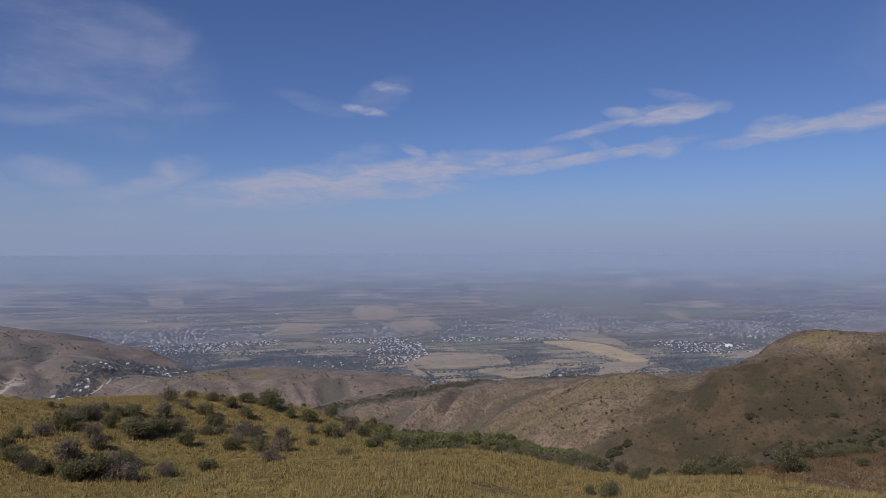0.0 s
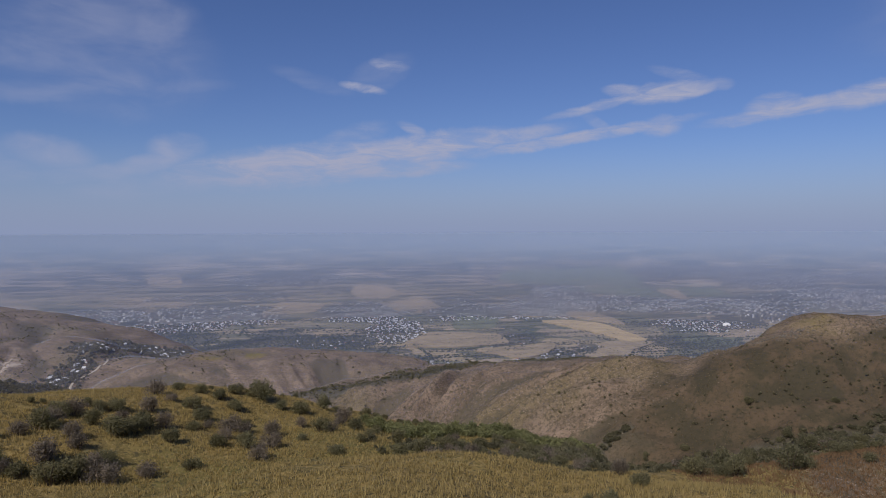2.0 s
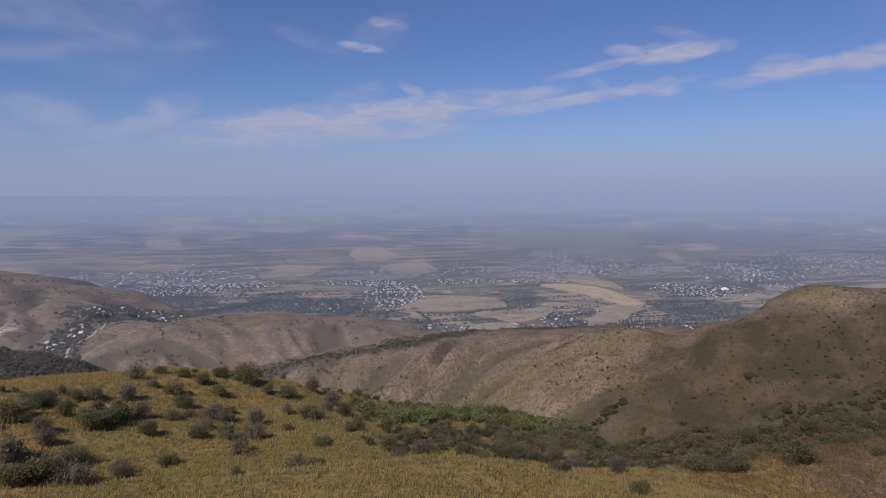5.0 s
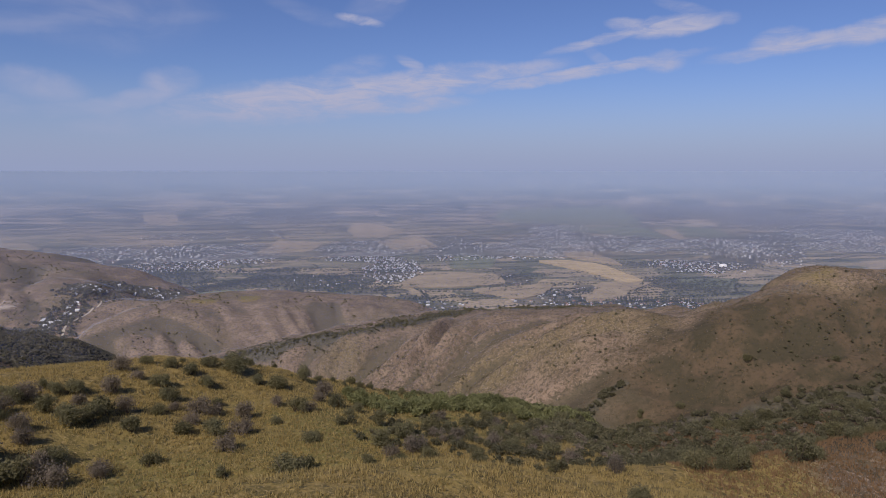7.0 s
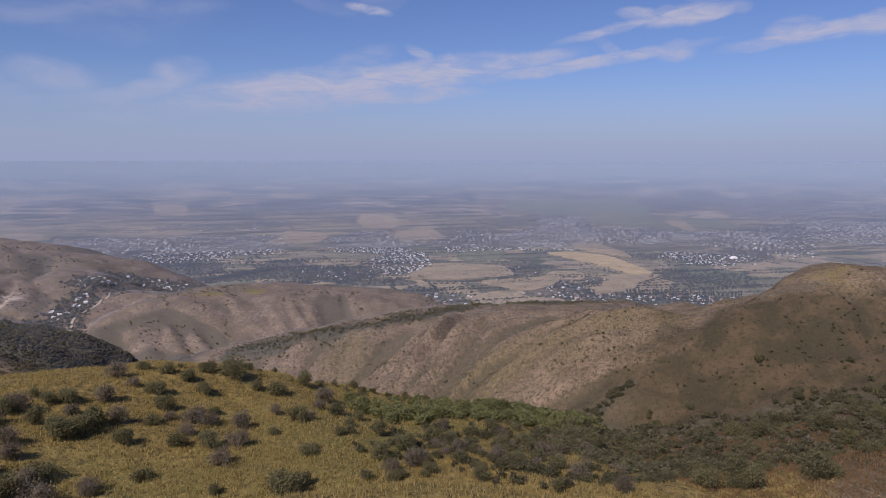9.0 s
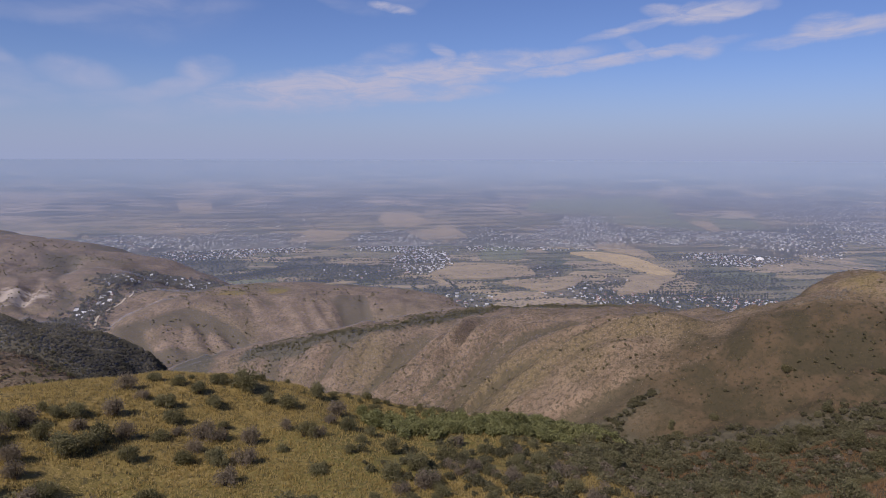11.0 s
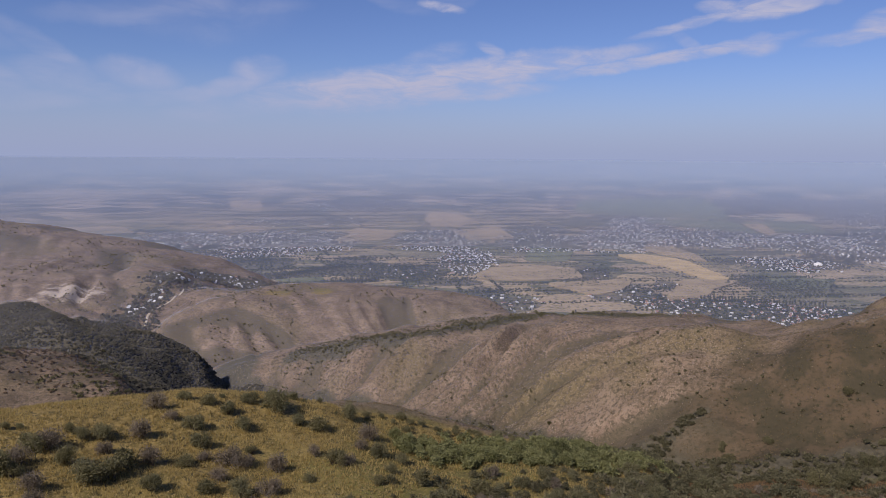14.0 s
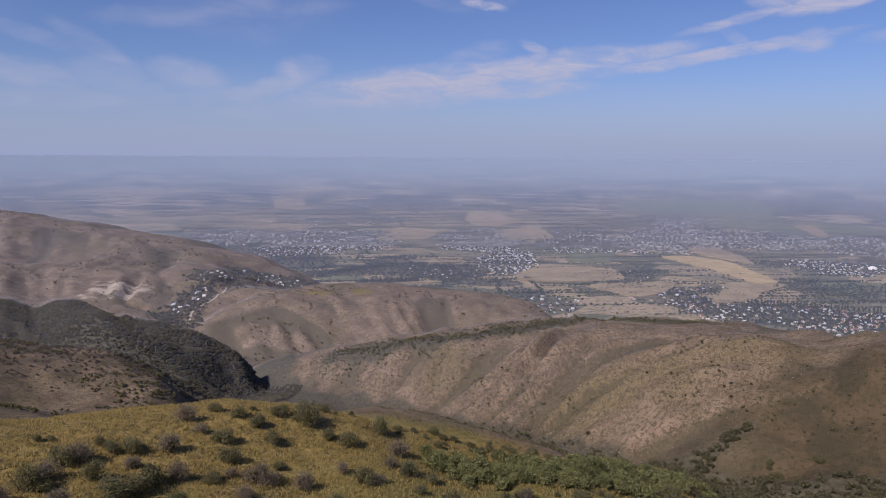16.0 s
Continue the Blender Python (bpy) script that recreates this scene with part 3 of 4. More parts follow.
# ---- building blocks ----
def quads_mesh(name, corners, materials, sides=4, kinds=None):
    """A mesh of loose faces; corners is an array (faces, sides, 3)."""
    n = len(corners)
    mesh = bpy.data.meshes.new(name)
    mesh.vertices.add(n * sides)
    mesh.vertices.foreach_set("co", np.asarray(corners, np.float32).ravel())
    mesh.loops.add(n * sides)
    mesh.polygons.add(n)
    mesh.loops.foreach_set("vertex_index", np.arange(n * sides, dtype=np.int32))
    mesh.polygons.foreach_set("loop_start", np.arange(0, n * sides, sides, dtype=np.int32))
    for m in materials:
        mesh.materials.append(m)
    if kinds is not None:
        mesh.polygons.foreach_set("material_index", np.asarray(kinds, np.int32))
    mesh.update(calc_edges=True)
    return mesh


def solids_mesh(name, shape, faces, places, materials, kinds=None):
    """Many copies of one small solid joined into a mesh. places: array (n, verts, 3) of corner positions."""
    n, k = places.shape[0], places.shape[1]
    loops = np.concatenate([np.asarray(f) for f in faces])
    starts = np.cumsum([0] + [len(f) for f in faces[:-1]])
    mesh = bpy.data.meshes.new(name)
    mesh.vertices.add(n * k)
    mesh.vertices.foreach_set("co", places.astype(np.float32).ravel())
    mesh.loops.add(n * len(loops))
    mesh.polygons.add(n * len(faces))
    mesh.loops.foreach_set("vertex_index", (loops[None] + np.arange(n)[:, None] * k).astype(np.int32).ravel())
    mesh.polygons.foreach_set("loop_start", (starts[None] + np.arange(n)[:, None] * len(loops)).astype(np.int32).ravel())
    for m in materials:
        mesh.materials.append(m)
    if kinds is not None:
        mesh.polygons.foreach_set("material_index", np.asarray(kinds, np.int32).ravel())
    mesh.update(calc_edges=True)
    return mesh


def crown_leaves(rs, centres, sizes, per, leaf, flat=0.8, lobes=7):
    """Leaf quads (n, 4, 3) of crowns at centres: lumps of leaves round each, denser at the skin."""
    n = len(centres)
    lump_way = rs.normal(size=(n, lobes, 3))
    lump_way /= np.linalg.norm(lump_way, axis=-1, keepdims=True)
    lump_way[..., 2] = np.abs(lump_way[..., 2]) * 0.9 - 0.15
    lump = lump_way * rs.uniform(0.25, 0.62, (n, lobes, 1))
    pick = rs.randint(0, lobes, (n, per))
    base = np.take_along_axis(lump, pick[..., None], axis=1)
    way = rs.normal(size=(n, per, 3))
    way /= np.linalg.norm(way, axis=-1, keepdims=True)
    spot = base + way * (rs.uniform(0, 1, (n, per, 1)) ** 0.45) * rs.uniform(0.30, 0.52, (n, per, 1))
    spot[..., 2] = np.maximum(spot[..., 2] * flat, -0.42) + 0.40
    spot = spot * sizes[:, None, None] + centres[:, None, :]
    u, v = rs.normal(size=(n, per, 3)), rs.normal(size=(n, per, 3))
    u /= np.linalg.norm(u, axis=-1, keepdims=True)
    v -= (u * v).sum(-1, keepdims=True) * u
    v /= np.linalg.norm(v, axis=-1, keepdims=True)
    long = leaf * rs.uniform(0.6, 1.3, (n, per, 1)) * np.sqrt(sizes)[:, None, None]
    u, v = u * long, v * long * 0.55
    return np.stack([spot - u, spot + v, spot + u, spot - v], axis=2).reshape(-1, 4, 3)


def scatter_along(rs, line, half, count, power=1.0):
    """Random places beside a polyline."""
    pts = np.array([p[:2] for p in line], float)
    seg = np.hypot(*(pts[1:] - pts[:-1]).T)
    at = rs.uniform(0, seg.sum(), count)
    i = np.clip(np.searchsorted(np.cumsum(seg), at), 0, len(seg) - 1)
    k = (at - np.concatenate([[0], np.cumsum(seg)])[i]) / seg[i]
    p = pts[i] + (pts[i + 1] - pts[i]) * k[:, None]
    side = rs.normal(size=(count, 2))
    side /= np.linalg.norm(side, axis=1, keepdims=True)
    return p + side * half * rs.uniform(0, 1, (count, 1)) ** power


def on_land(p, lift=0.0):
    return np.column_stack([p[:, 0], p[:, 1], land(p[:, 0], p[:, 1]) + lift])


def part(name, mesh, parent, label=""):
    ob = new(name, mesh)
    ob.parent = parent
    return tagged(ob, label)


# ---- shrubs ----
def stems_mesh(rs):
    """A clump of leaning tapered stems."""
    bm = bmesh.new()
    for i in range(6):
        a, lean, tall = rs.uniform(0, 6.28), rs.uniform(0.12, 0.5), rs.uniform(0.45, 0.8)
        rings = []
        for j in range(4):
            h = tall * j / 3
            off = lean * h * (1 + 0.4 * h)
            c = Vector((math.cos(a) * (0.05 + off), math.sin(a) * (0.05 + off), h - 0.06))
            rad = 0.028 * (1 - 0.75 * j / 3)
            rings.append([bm.verts.new(c + Vector((math.cos(q) * rad, math.sin(q) * rad, 0))) for q in (0, 2.1, 4.2)])
        for low, high in zip(rings, rings[1:]):
            for q in range(3):
                bm.faces.new((low[q], low[(q + 1) % 3], high[(q + 1) % 3], high[q]))
    mesh = bpy.data.meshes.new("woody_base")
    bm.to_mesh(mesh)
    bm.free()
    mesh.materials.append(BARK)
    return mesh


def shrub(leaves, per, leaf, seed, label, group, squat=0.8):
    """One shrub about a metre across; copies are scaled."""
    rs = np.random.RandomState(seed)
    thing = new("shrub")
    part("woody_base", stems_mesh(rs), thing, "thin grey-brown branching stems")
    quads = crown_leaves(rs, np.array([[0, 0, 0.06]]), np.array([0.62]), per, leaf, squat, 9)
    part("foliage", quads_mesh("foliage", quads, [leaves]), thing)
    return tagged(thing, label, "shrub", group)


SPUR = "shrubs on the near spur"
round_ones = [shrub(LEAF_DARK, 2200, 0.044, 20 + i, "rounded dark green shrub standing in dry golden grass", SPUR, 1.0 + 0.08 * i) for i in range(4)]
olive_ones = [shrub(LEAF_OLIVE, 2000, 0.044, 40 + i, "loose olive green shrub in dry golden grass", SPUR, 0.95) for i in range(3)]
grey_ones = [shrub(LEAF_GREY, 1700, 0.040, 60 + i, "grey-brown half bare twiggy shrub on the grassy slope", SPUR, 1.1) for i in range(3)]
green_ones = [shrub(LEAF_GREEN, 1900, 0.055, 80 + i, "fresh green leafy shrub in a dense thicket", "thicket on the spur", 1.05) for i in range(3)]

# x, y, width
CREST_SHRUBS = [(-66.3, 145.1, 2.9), (-59.1, 134.1, 4.1), (-61.1, 145.0, 3.1), (-60.2, 149.8, 1.3), (-56.0, 143.3, 3.8), (-51.3, 139.9, 3.9), (-54.6, 151.0, 4.2), (-48.9, 151.9, 6.8), (-49.0, 162.9, 2.8), (-46.1, 162.5, 1.4), (-55.2, 129.5, 3.9), (-53.3, 120.7, 3.7), (-46.6, 132.2, 2.7), (-75.0, 120.3, 2.3), (-72.3, 119.9, 3.0), (-69.3, 111.1, 4.3), (-70.0, 121.8, 4.1), (-63.2, 107.6, 6.1), (-60.9, 110.6, 5.1), (-60.8, 114.8, 5.5), (-54.3, 110.4, 3.6), (-60.1, 96.8, 4.1), (-46.9, 100.5, 3.2), (-46.7, 114.3, 4.2), (-74.6, 103.1, 5.7), (-72.4, 103.6, 2.8), (-76.2, 113.1, 5.1), (-84.0, 116.6, 1.7), (-82.5, 118.3, 1.3), (-60.6, 89.3, 6.6), (-62.6, 86.1, 6.0), (-67.7, 86.4, 4.3)]
FLANK_SHRUBS = [(-72.7, 86.9, 4.2), (-77.1, 95.0, 2.5), (-75.3, 89.3, 3.3)]
SLOPE_SHRUBS = [(-42.9, 148.7, 3.8), (-43.0, 164.7, 1.4), (-38.1, 148.6, 6.0), (-35.2, 160.6, 5.4), (-25.3, 174.6, 2.9), (-20.1, 174.3, 2.0), (-30.5, 132.1, 5.1), (-24.1, 141.8, 4.2), (-19.3, 141.5, 3.0), (-41.6, 114.8, 4.4), (-32.7, 124.0, 2.1), (-24.7, 116.3, 3.1), (-24.1, 118.7, 1.8), (-21.0, 126.7, 2.5), (-19.9, 133.5, 2.4), (-35.1, 98.5, 1.9), (-25.4, 100.9, 6.7), (-23.3, 104.2, 2.9), (-13.2, 107.1, 2.3), (-13.9, 131.3, 4.5), (-12.0, 117.8, 4.8), (-7.8, 122.2, 4.2), (-7.8, 108.6, 1.9), (-2.8, 132.8, 4.5), (-3.0, 110.9, 2.9), (4.4, 139.7, 3.4), (9.3, 147.0, 3.1), (11.0, 116.6, 2.8), (5.2, 107.8, 2.8), (-37.6, 159.5, 1.2)]
LOW_SHRUBS = [(15.0, 135.8, 4.7), (19.3, 119.1, 4.1), (17.2, 102.8, 3.4), (30.7, 172.7, 4.3), (32.9, 152.1, 5.3), (55.2, 199.8, 6.8), (84.6, 273.9, 6.1), (84.1, 280.5, 2.9), (99.8, 278.3, 4.4), (49.9, 134.8, 3.7), (49.3, 114.9, 6.1), (61.8, 112.6, 6.5), (65.1, 113.8, 3.6), (41.9, 106.3, 5.6), (49.6, 108.5, 4.8), (102.1, 170.0, 7.8), (79.7, 126.4, 4.1), (108.3, 180.9, 2.8), (134.9, 260.8, 4.8), (130.3, 257.9, 2.8), (149.0, 247.6, 3.6), (152.0, 245.8, 2.8), (131.7, 286.7, 4.7), (165.1, 278.6, 3.7), (120.5, 245.8, 8.1), (86.3, 199.9, 8.5), (92.6, 200.0, 7.2), (124.4, 194.3, 5.7), (100.8, 179.7, 6.7), (83.2, 279.3, 2.3), (19.1, 338.5, 2.7), (16.4, 65.5, 2.8), (14.3, 67.4, 1.9), (23.8, 79.1, 2.9), (80.1, 117.9, 2.7)]
GREY_SHRUBS = [(-68.8, 137.8, 4.5), (-63.9, 134.7, 2.7), (-27.9, 151.1, 5.3), (-52.0, 124.4, 2.4), (-47.7, 124.8, 5.4), (-44.7, 126.2, 3.3), (-34.9, 134.9, 2.9), (-28.2, 132.6, 3.3), (-27.8, 143.5, 2.9), (-75.0, 114.6, 5.6), (-66.9, 118.3, 3.3), (-64.7, 126.0, 4.6), (-58.3, 118.2, 4.3), (-67.7, 100.9, 4.0), (-64.9, 98.5, 3.8), (-60.4, 94.0, 4.5), (-47.0, 118.8, 3.1), (-37.3, 116.8, 4.6), (-39.8, 126.4, 4.5), (-37.4, 108.3, 3.9), (-52.1, 95.8, 3.5), (-5.8, 115.0, 4.8), (-1.6, 144.0, 3.5), (2.2, 124.8, 3.6), (8.8, 120.3, 3.9), (18.2, 129.8, 4.3), (22.2, 114.3, 4.0), (26.1, 100.0, 3.3), (-74.4, 107.5, 4.9), (-56.5, 90.0, 6.1), (-66.6, 91.3, 6.4), (-70.2, 85.7, 3.1)]
BARE_SHRUBS = [(-75.3, 98.4, 3.7), (-51.6, 93.6, 2.7)]

rs = np.random.RandomState(11)


def plant(kinds, x, y, width, tall=None):
    kind = kinds[rs.randint(len(kinds))]
    tall = tall or rs.uniform(0.82, 1.08)
    m = pose(x, y, ground_at(x, y) - 0.05 * width, 0, 0, rs.uniform(0, 360)) @ Matrix.Diagonal((width, width * rs.uniform(0.85, 1.1), width * tall, 1))
    made = copy_thing(kind, m)
    made.scale = m.to_scale()
    return made


for x, y, w in CREST_SHRUBS + FLANK_SHRUBS + SLOPE_SHRUBS + LOW_SHRUBS:
    plant(round_ones if rs.uniform() < 0.6 else olive_ones, x, y, min(w * 1.08, 0.8 * w + 0.9), rs.uniform(0.85, 1.15))
for x, y, w in GREY_SHRUBS + BARE_SHRUBS:
    plant(grey_ones, x, y, min(w * 1.1, 0.8 * w + 0.9), rs.uniform(0.9, 1.2))
# lower, unsorted growth round the spur
for x, y in scatter_along(rs, [(-8, 116), (10, 128), (22, 140), (34, 156), (30, 172)], 13, 64, 0.8):
    plant(round_ones + olive_ones + grey_ones[:2], x, y, rs.uniform(1.8, 4.0))
for x, y in scatter_along(rs, [(40, 112), (60, 126), (84, 136), (104, 150)], 9, 40):
    plant(round_ones + olive_ones, x, y, rs.uniform(1.5, 3.6))
for x, y in scatter_along(rs, [(-22, 152), (-4, 158), (10, 166), (24, 178)], 9, 60, 0.6):
    plant(green_ones, x, y, rs.uniform(2.6, 4.4), rs.uniform(0.9, 1.2))
for x, y in scatter_along(rs, [(-34, 168), (-16, 175), (4, 184), (22, 196)], 7, 46, 0.8):
    plant(olive_ones + round_ones[:2], x, y, rs.uniform(1.2, 3.2))
for kind in round_ones + olive_ones + grey_ones + green_ones:
    for ob in (*kind.children, kind):
        bpy.data.objects.remove(ob)


# ---- thickets and woods, past counting ----
def thicket(name, label, places, low, high, per, leaf, leaves):
    rs = np.random.RandomState(len(places))
    sizes = rs.uniform(low, high, len(places))
    quads = crown_leaves(rs, on_land(places, 0.1), sizes * 0.6, per, leaf, 0.85)
    return tagged(new(name, quads_mesh(name, quads, [leaves])), label, "scrub", kind="stuff")


thicket("green_thicket", "fresh green thicket over the end of the spur", np.concatenate([scatter_along(rs, [(-14, 156), (-2, 162), (10, 169), (24, 182), (38, 197)], 11, 430, 0.75)]), 2.4, 4.4, 170, 0.2, SCRUB_GREEN)
thicket("spur_scrub", "dark and grey scrub on the slope below the spur", np.concatenate([scatter_along(rs, [(20, 130), (28, 160), (36, 190), (44, 215)], 10, 90, 0.9),
    scatter_along(rs, [(34, 132), (47, 171), (59, 215), (70, 245)], 12, 210, 0.9), scatter_along(rs, [(58, 138), (74, 167), (88, 199), (100, 230)], 13, 190, 0.9)]), 1.4, 4.4, 150, 0.19, SCRUB_DARK)
fold = np.column_stack([rs.uniform(36, 150, 2600), rs.uniform(118, 245, 2600)])
fold = fold[(fold[:, 1] > 122 + 0.30 * (fold[:, 0] - 36) + 7 * ripple(fold[:, 0], fold[:, 1], 12)) & (ripple(fold[:, 0], fold[:, 1], 16) + 0.7 * ripple(fold[:, 0], fold[:, 1], 6) > -0.12)]
thicket("slope_thicket", "dense dark olive scrub filling the fold of the slope", fold, 1.4, 4.0, 85, 0.25, SCRUB_DARK)
thicket("brow_scrub", "low olive scrub in gold grass below the knoll", scatter_along(rs, [(4, 114), (18, 112), (32, 116), (40, 122)], 9, 110, 0.9), 1.0, 3.0, 220, 0.15, SCRUB_DARK)
thicket("mixed_scrub", "mixed olive and grey low scrub below the thicket", scatter_along(rs, [(-12, 124), (2, 130), (14, 138), (26, 150), (32, 172)], 15, 190, 0.9), 1.0, 3.4, 220, 0.15, SCRUB_DARK)
thicket("grey_spur_scrub", "grey leafless scrub among the green on the slope", np.concatenate([scatter_along(rs, [(22, 128), (36, 150), (60, 165), (95, 190)], 16, 75, 0.9), scatter_along(rs, [(92, 155), (120, 199), (140, 228)], 20, 60, 0.8)]), 1.3, 3.4, 150, 0.17, LEAF_GREY)
thicket("east_slope_scrub", "dark green scrub across the eastern slope", np.concatenate([scatter_along(rs, [(100, 200), (130, 215), (170, 225), (220, 228)], 18, 230, 0.9), scatter_along(rs, [(105, 165), (135, 190), (180, 195)], 14, 70)]), 1.6, 4.4, 140, 0.2, SCRUB_DARK)
thicket("ravine_scrub", "dense dark green scrub along the ravine bed", np.concatenate([
    scatter_along(rs, BEDS["ravine"][1:6], 15, 800, 0.8), scatter_along(rs, [(120, 250), (160, 258), (210, 250), (250, 245)], 12, 150, 0.7),
    scatter_along(rs, BEDS["side_gully"][:3], 3.0, 50), scatter_along(rs, [(60, 270), (50, 290), (35, 300)], 10, 60)]), 2.0, 4.2, 100, 0.27, SCRUB_DARK)
thicket("lower_ravine_scrub", "dark green scrub in the lower ravine", np.concatenate([
    scatter_along(rs, BEDS["ravine"][4:9], 14, 420, 0.7), scatter_along(rs, [(90, 500), (50, 545), (0, 530), (-55, 492), (-110, 502), (-170, 522)], 19, 300, 1.0)]), 1.4, 3.4, 48, 0.36, SCRUB_DARK)
thicket("ridge_scrub", "low olive scrub spread over the back of a ridge", scatter_along(rs, [(110, 500), (60, 545), (0, 532), (-55, 500), (-110, 508), (-175, 525)], 24, 2600, 0.9), 0.6, 1.9, 24, 0.34, SCRUB_DARK)
thicket("stony_slope_bushes", "single dark bushes dotted over the stony hills", np.concatenate([scatter_along(rs, [(20, 370), (-20, 410), (-60, 450), (-110, 480), (-180, 505)], 42, 330),
    scatter_along(rs, [(90, 300), (130, 285), (180, 300), (210, 280)], 45, 200), scatter_along(rs, [(60, 330), (90, 370), (60, 420)], 35, 200)]), 0.6, 2.1, 50, 0.27, SCRUB_DARK)
wooded = np.column_stack([rs.uniform(-440, -190, 26000), rs.uniform(325, 500, 26000)])
top = np.interp(wooded[:, 0], [-440, -394, -331, -273, -222, -190], [428, 444, 452, 466, 495, 505])
foot = np.interp(wooded[:, 0], [-440, -355, -290, -235, -200, -190], [425, 408, 372, 345, 328, 326])
wooded = wooded[(wooded[:, 1] < top + 6) & (wooded[:, 1] > foot + 16 * ripple(wooded[:, 0], wooded[:, 1], 24) + 7 * ripple(wooded[:, 0], wooded[:, 1], 8))]
thicket("woodland", "dark mixed woodland covering the side of a valley", wooded, 1.2, 3.0, 20, 0.5, LEAF_WOOD)
slope = np.column_stack([rs.uniform(-420, -150, 4200), rs.uniform(220, 430, 4200)])
slope = slope[ripple(slope[:, 0], slope[:, 1], 30) + 0.6 * ripple(slope[:, 0], slope[:, 1], 9) > 0.3]
face = scatter_along(rs, [(-430, 250), (-330, 310), (-270, 340), (-215, 335), (-180, 380)], 55, 1800, 0.8)
thicket("brown_slope_scrub", "dense low olive-brown scrub on a steep slope", face, 0.8, 2.2, 26, 0.42, LEAF_RUSSET)
thicket("slope_scrub", "patchy dark scrub on a brown slope", slope, 1.0, 3.0, 28, 0.46, LEAF_OLIVE)
specks = np.column_stack([rs.uniform(-960, 60, 4200), rs.uniform(600, 1040, 4200)])
specks = specks[ripple(specks[:, 0], specks[:, 1], 70) > -0.1]
thicket("far_hill_scrub", "scattered small bushes on far brown hills", specks, 1.0, 3.2, 12, 0.6, LEAF_OLIVE)


# ---- dry grass ----
def grass_tufts(name, label, places, tall, wide, straw=STRAW):
    rs = np.random.RandomState(len(places) + 1)
    n = len(places)
    base = on_land(places, -0.03)[:, None, :] + np.concatenate([rs.normal(scale=0.16, size=(n, 4, 2)), np.zeros((n, 4, 1))], -1)
    a = rs.uniform(0, 6.28, (n, 4))
    side = np.stack([np.cos(a), np.sin(a), np.zeros_like(a)], -1) * wide * rs.uniform(0.6, 1.4, (n, 4, 1))
    tip = base + np.concatenate([rs.normal(scale=0.22 * tall, size=(n, 4, 2)), tall * rs.uniform(0.5, 1.2, (n, 4, 1))], -1)
    tris = np.stack([base - side, base + side, tip], axis=2).reshape(-1, 3, 3)
    return tagged(new(name, quads_mesh(name, tris, [straw], 3)), label, "grass", kind="stuff")


near = np.column_stack([rs.uniform(-100, 110, 125000), rs.uniform(28, 225, 125000)])
near = near[(np.abs(near[:, 0]) < 12 + near[:, 1] * 0.75) & (ripple(near[:, 0], near[:, 1], 6) + 0.6 * ripple(near[:, 0], near[:, 1], 2.2) > -0.7 - 0.5 * step(near[:, 0], 40, 60))]
hillside = np.concatenate([np.column_stack([rs.uniform(-190, 230, 42000), rs.uniform(245, 520, 42000)])])
hillside = hillside[ripple(hillside[:, 0], hillside[:, 1], 22) + 0.8 * ripple(hillside[:, 0], hillside[:, 1], 5) > -0.25]
grass_tufts("hillside_tufts", "pale dry grass tufts dotted over the hillsides", hillside, 0.5, 0.14, STRAW_DULL)
russet = (near[:, 0] > 38 + 6 * ripple(near[:, 0], near[:, 1], 12)) & (near[:, 1] > 60)
grass_tufts("tall_grass", "tall dry straw-coloured grass on the near slopes", near[~russet], 0.62, 0.06)
grass_tufts("russet_grass", "russet dry grass among dark scrub", near[russet], 0.6, 0.075, STRAW_RUSSET)


# ---- rocks ----
ROCK = [(0, 1, 2), (0, 2, 3), (0, 3, 4), (0, 4, 1), (5, 2, 1), (5, 3, 2), (5, 4, 3), (5, 1, 4)]


def rocks(name, label, places, low, high, stone):
    rs = np.random.RandomState(len(places) + 2)
    n = len(places)
    shape = np.array([(0, 0, 0.62), (0.5, 0.1, 0.05), (-0.1, 0.52, 0.1), (-0.5, -0.08, 0.02), (0.08, -0.5, 0.08), (0, 0, -0.4)])
    v = shape[None] * rs.uniform(0.6, 1.35, (n, 6, 3)) * rs.uniform(low, high, (n, 1, 1))
    a = rs.uniform(0, 6.28, n)
    c, s = np.cos(a)[:, None], np.sin(a)[:, None]
    v = np.stack([v[..., 0] * c - v[..., 1] * s, v[..., 0] * s + v[..., 1] * c, v[..., 2]], -1) + on_land(places)[:, None, :]
    return tagged(new(name, solids_mesh(name, shape, ROCK, v, [stone])), label, "rock", kind="stuff")


rocks("crest_rocks", "grey weathered rocks along the round hill's crest", np.concatenate([scatter_along(rs, [(150, 328), (164, 324), (180, 332)], 7, 160), scatter_along(rs, [(205, 322), (225, 318)], 9, 120)]), 0.4, 1.3, STONE)
rocks("scree", "pale stones strewn over the stony slopes", np.concatenate([scatter_along(rs, [(100, 330), (70, 370), (30, 410), (-20, 440), (-90, 480), (-170, 505)], 50, 3200, 0.8), scatter_along(rs, [(45, 320), (10, 350), (-30, 390)], 22, 900), scatter_along(rs, [(60, 340), (40, 380), (10, 420), (-60, 470)], 45, 1900), scatter_along(rs, [(-180, 500), (-220, 515)], 22, 500),
                                                                      scatter_along(rs, [(-250, 740), (-150, 760)], 45, 500)]), 0.25, 0.75, RUBBLE)


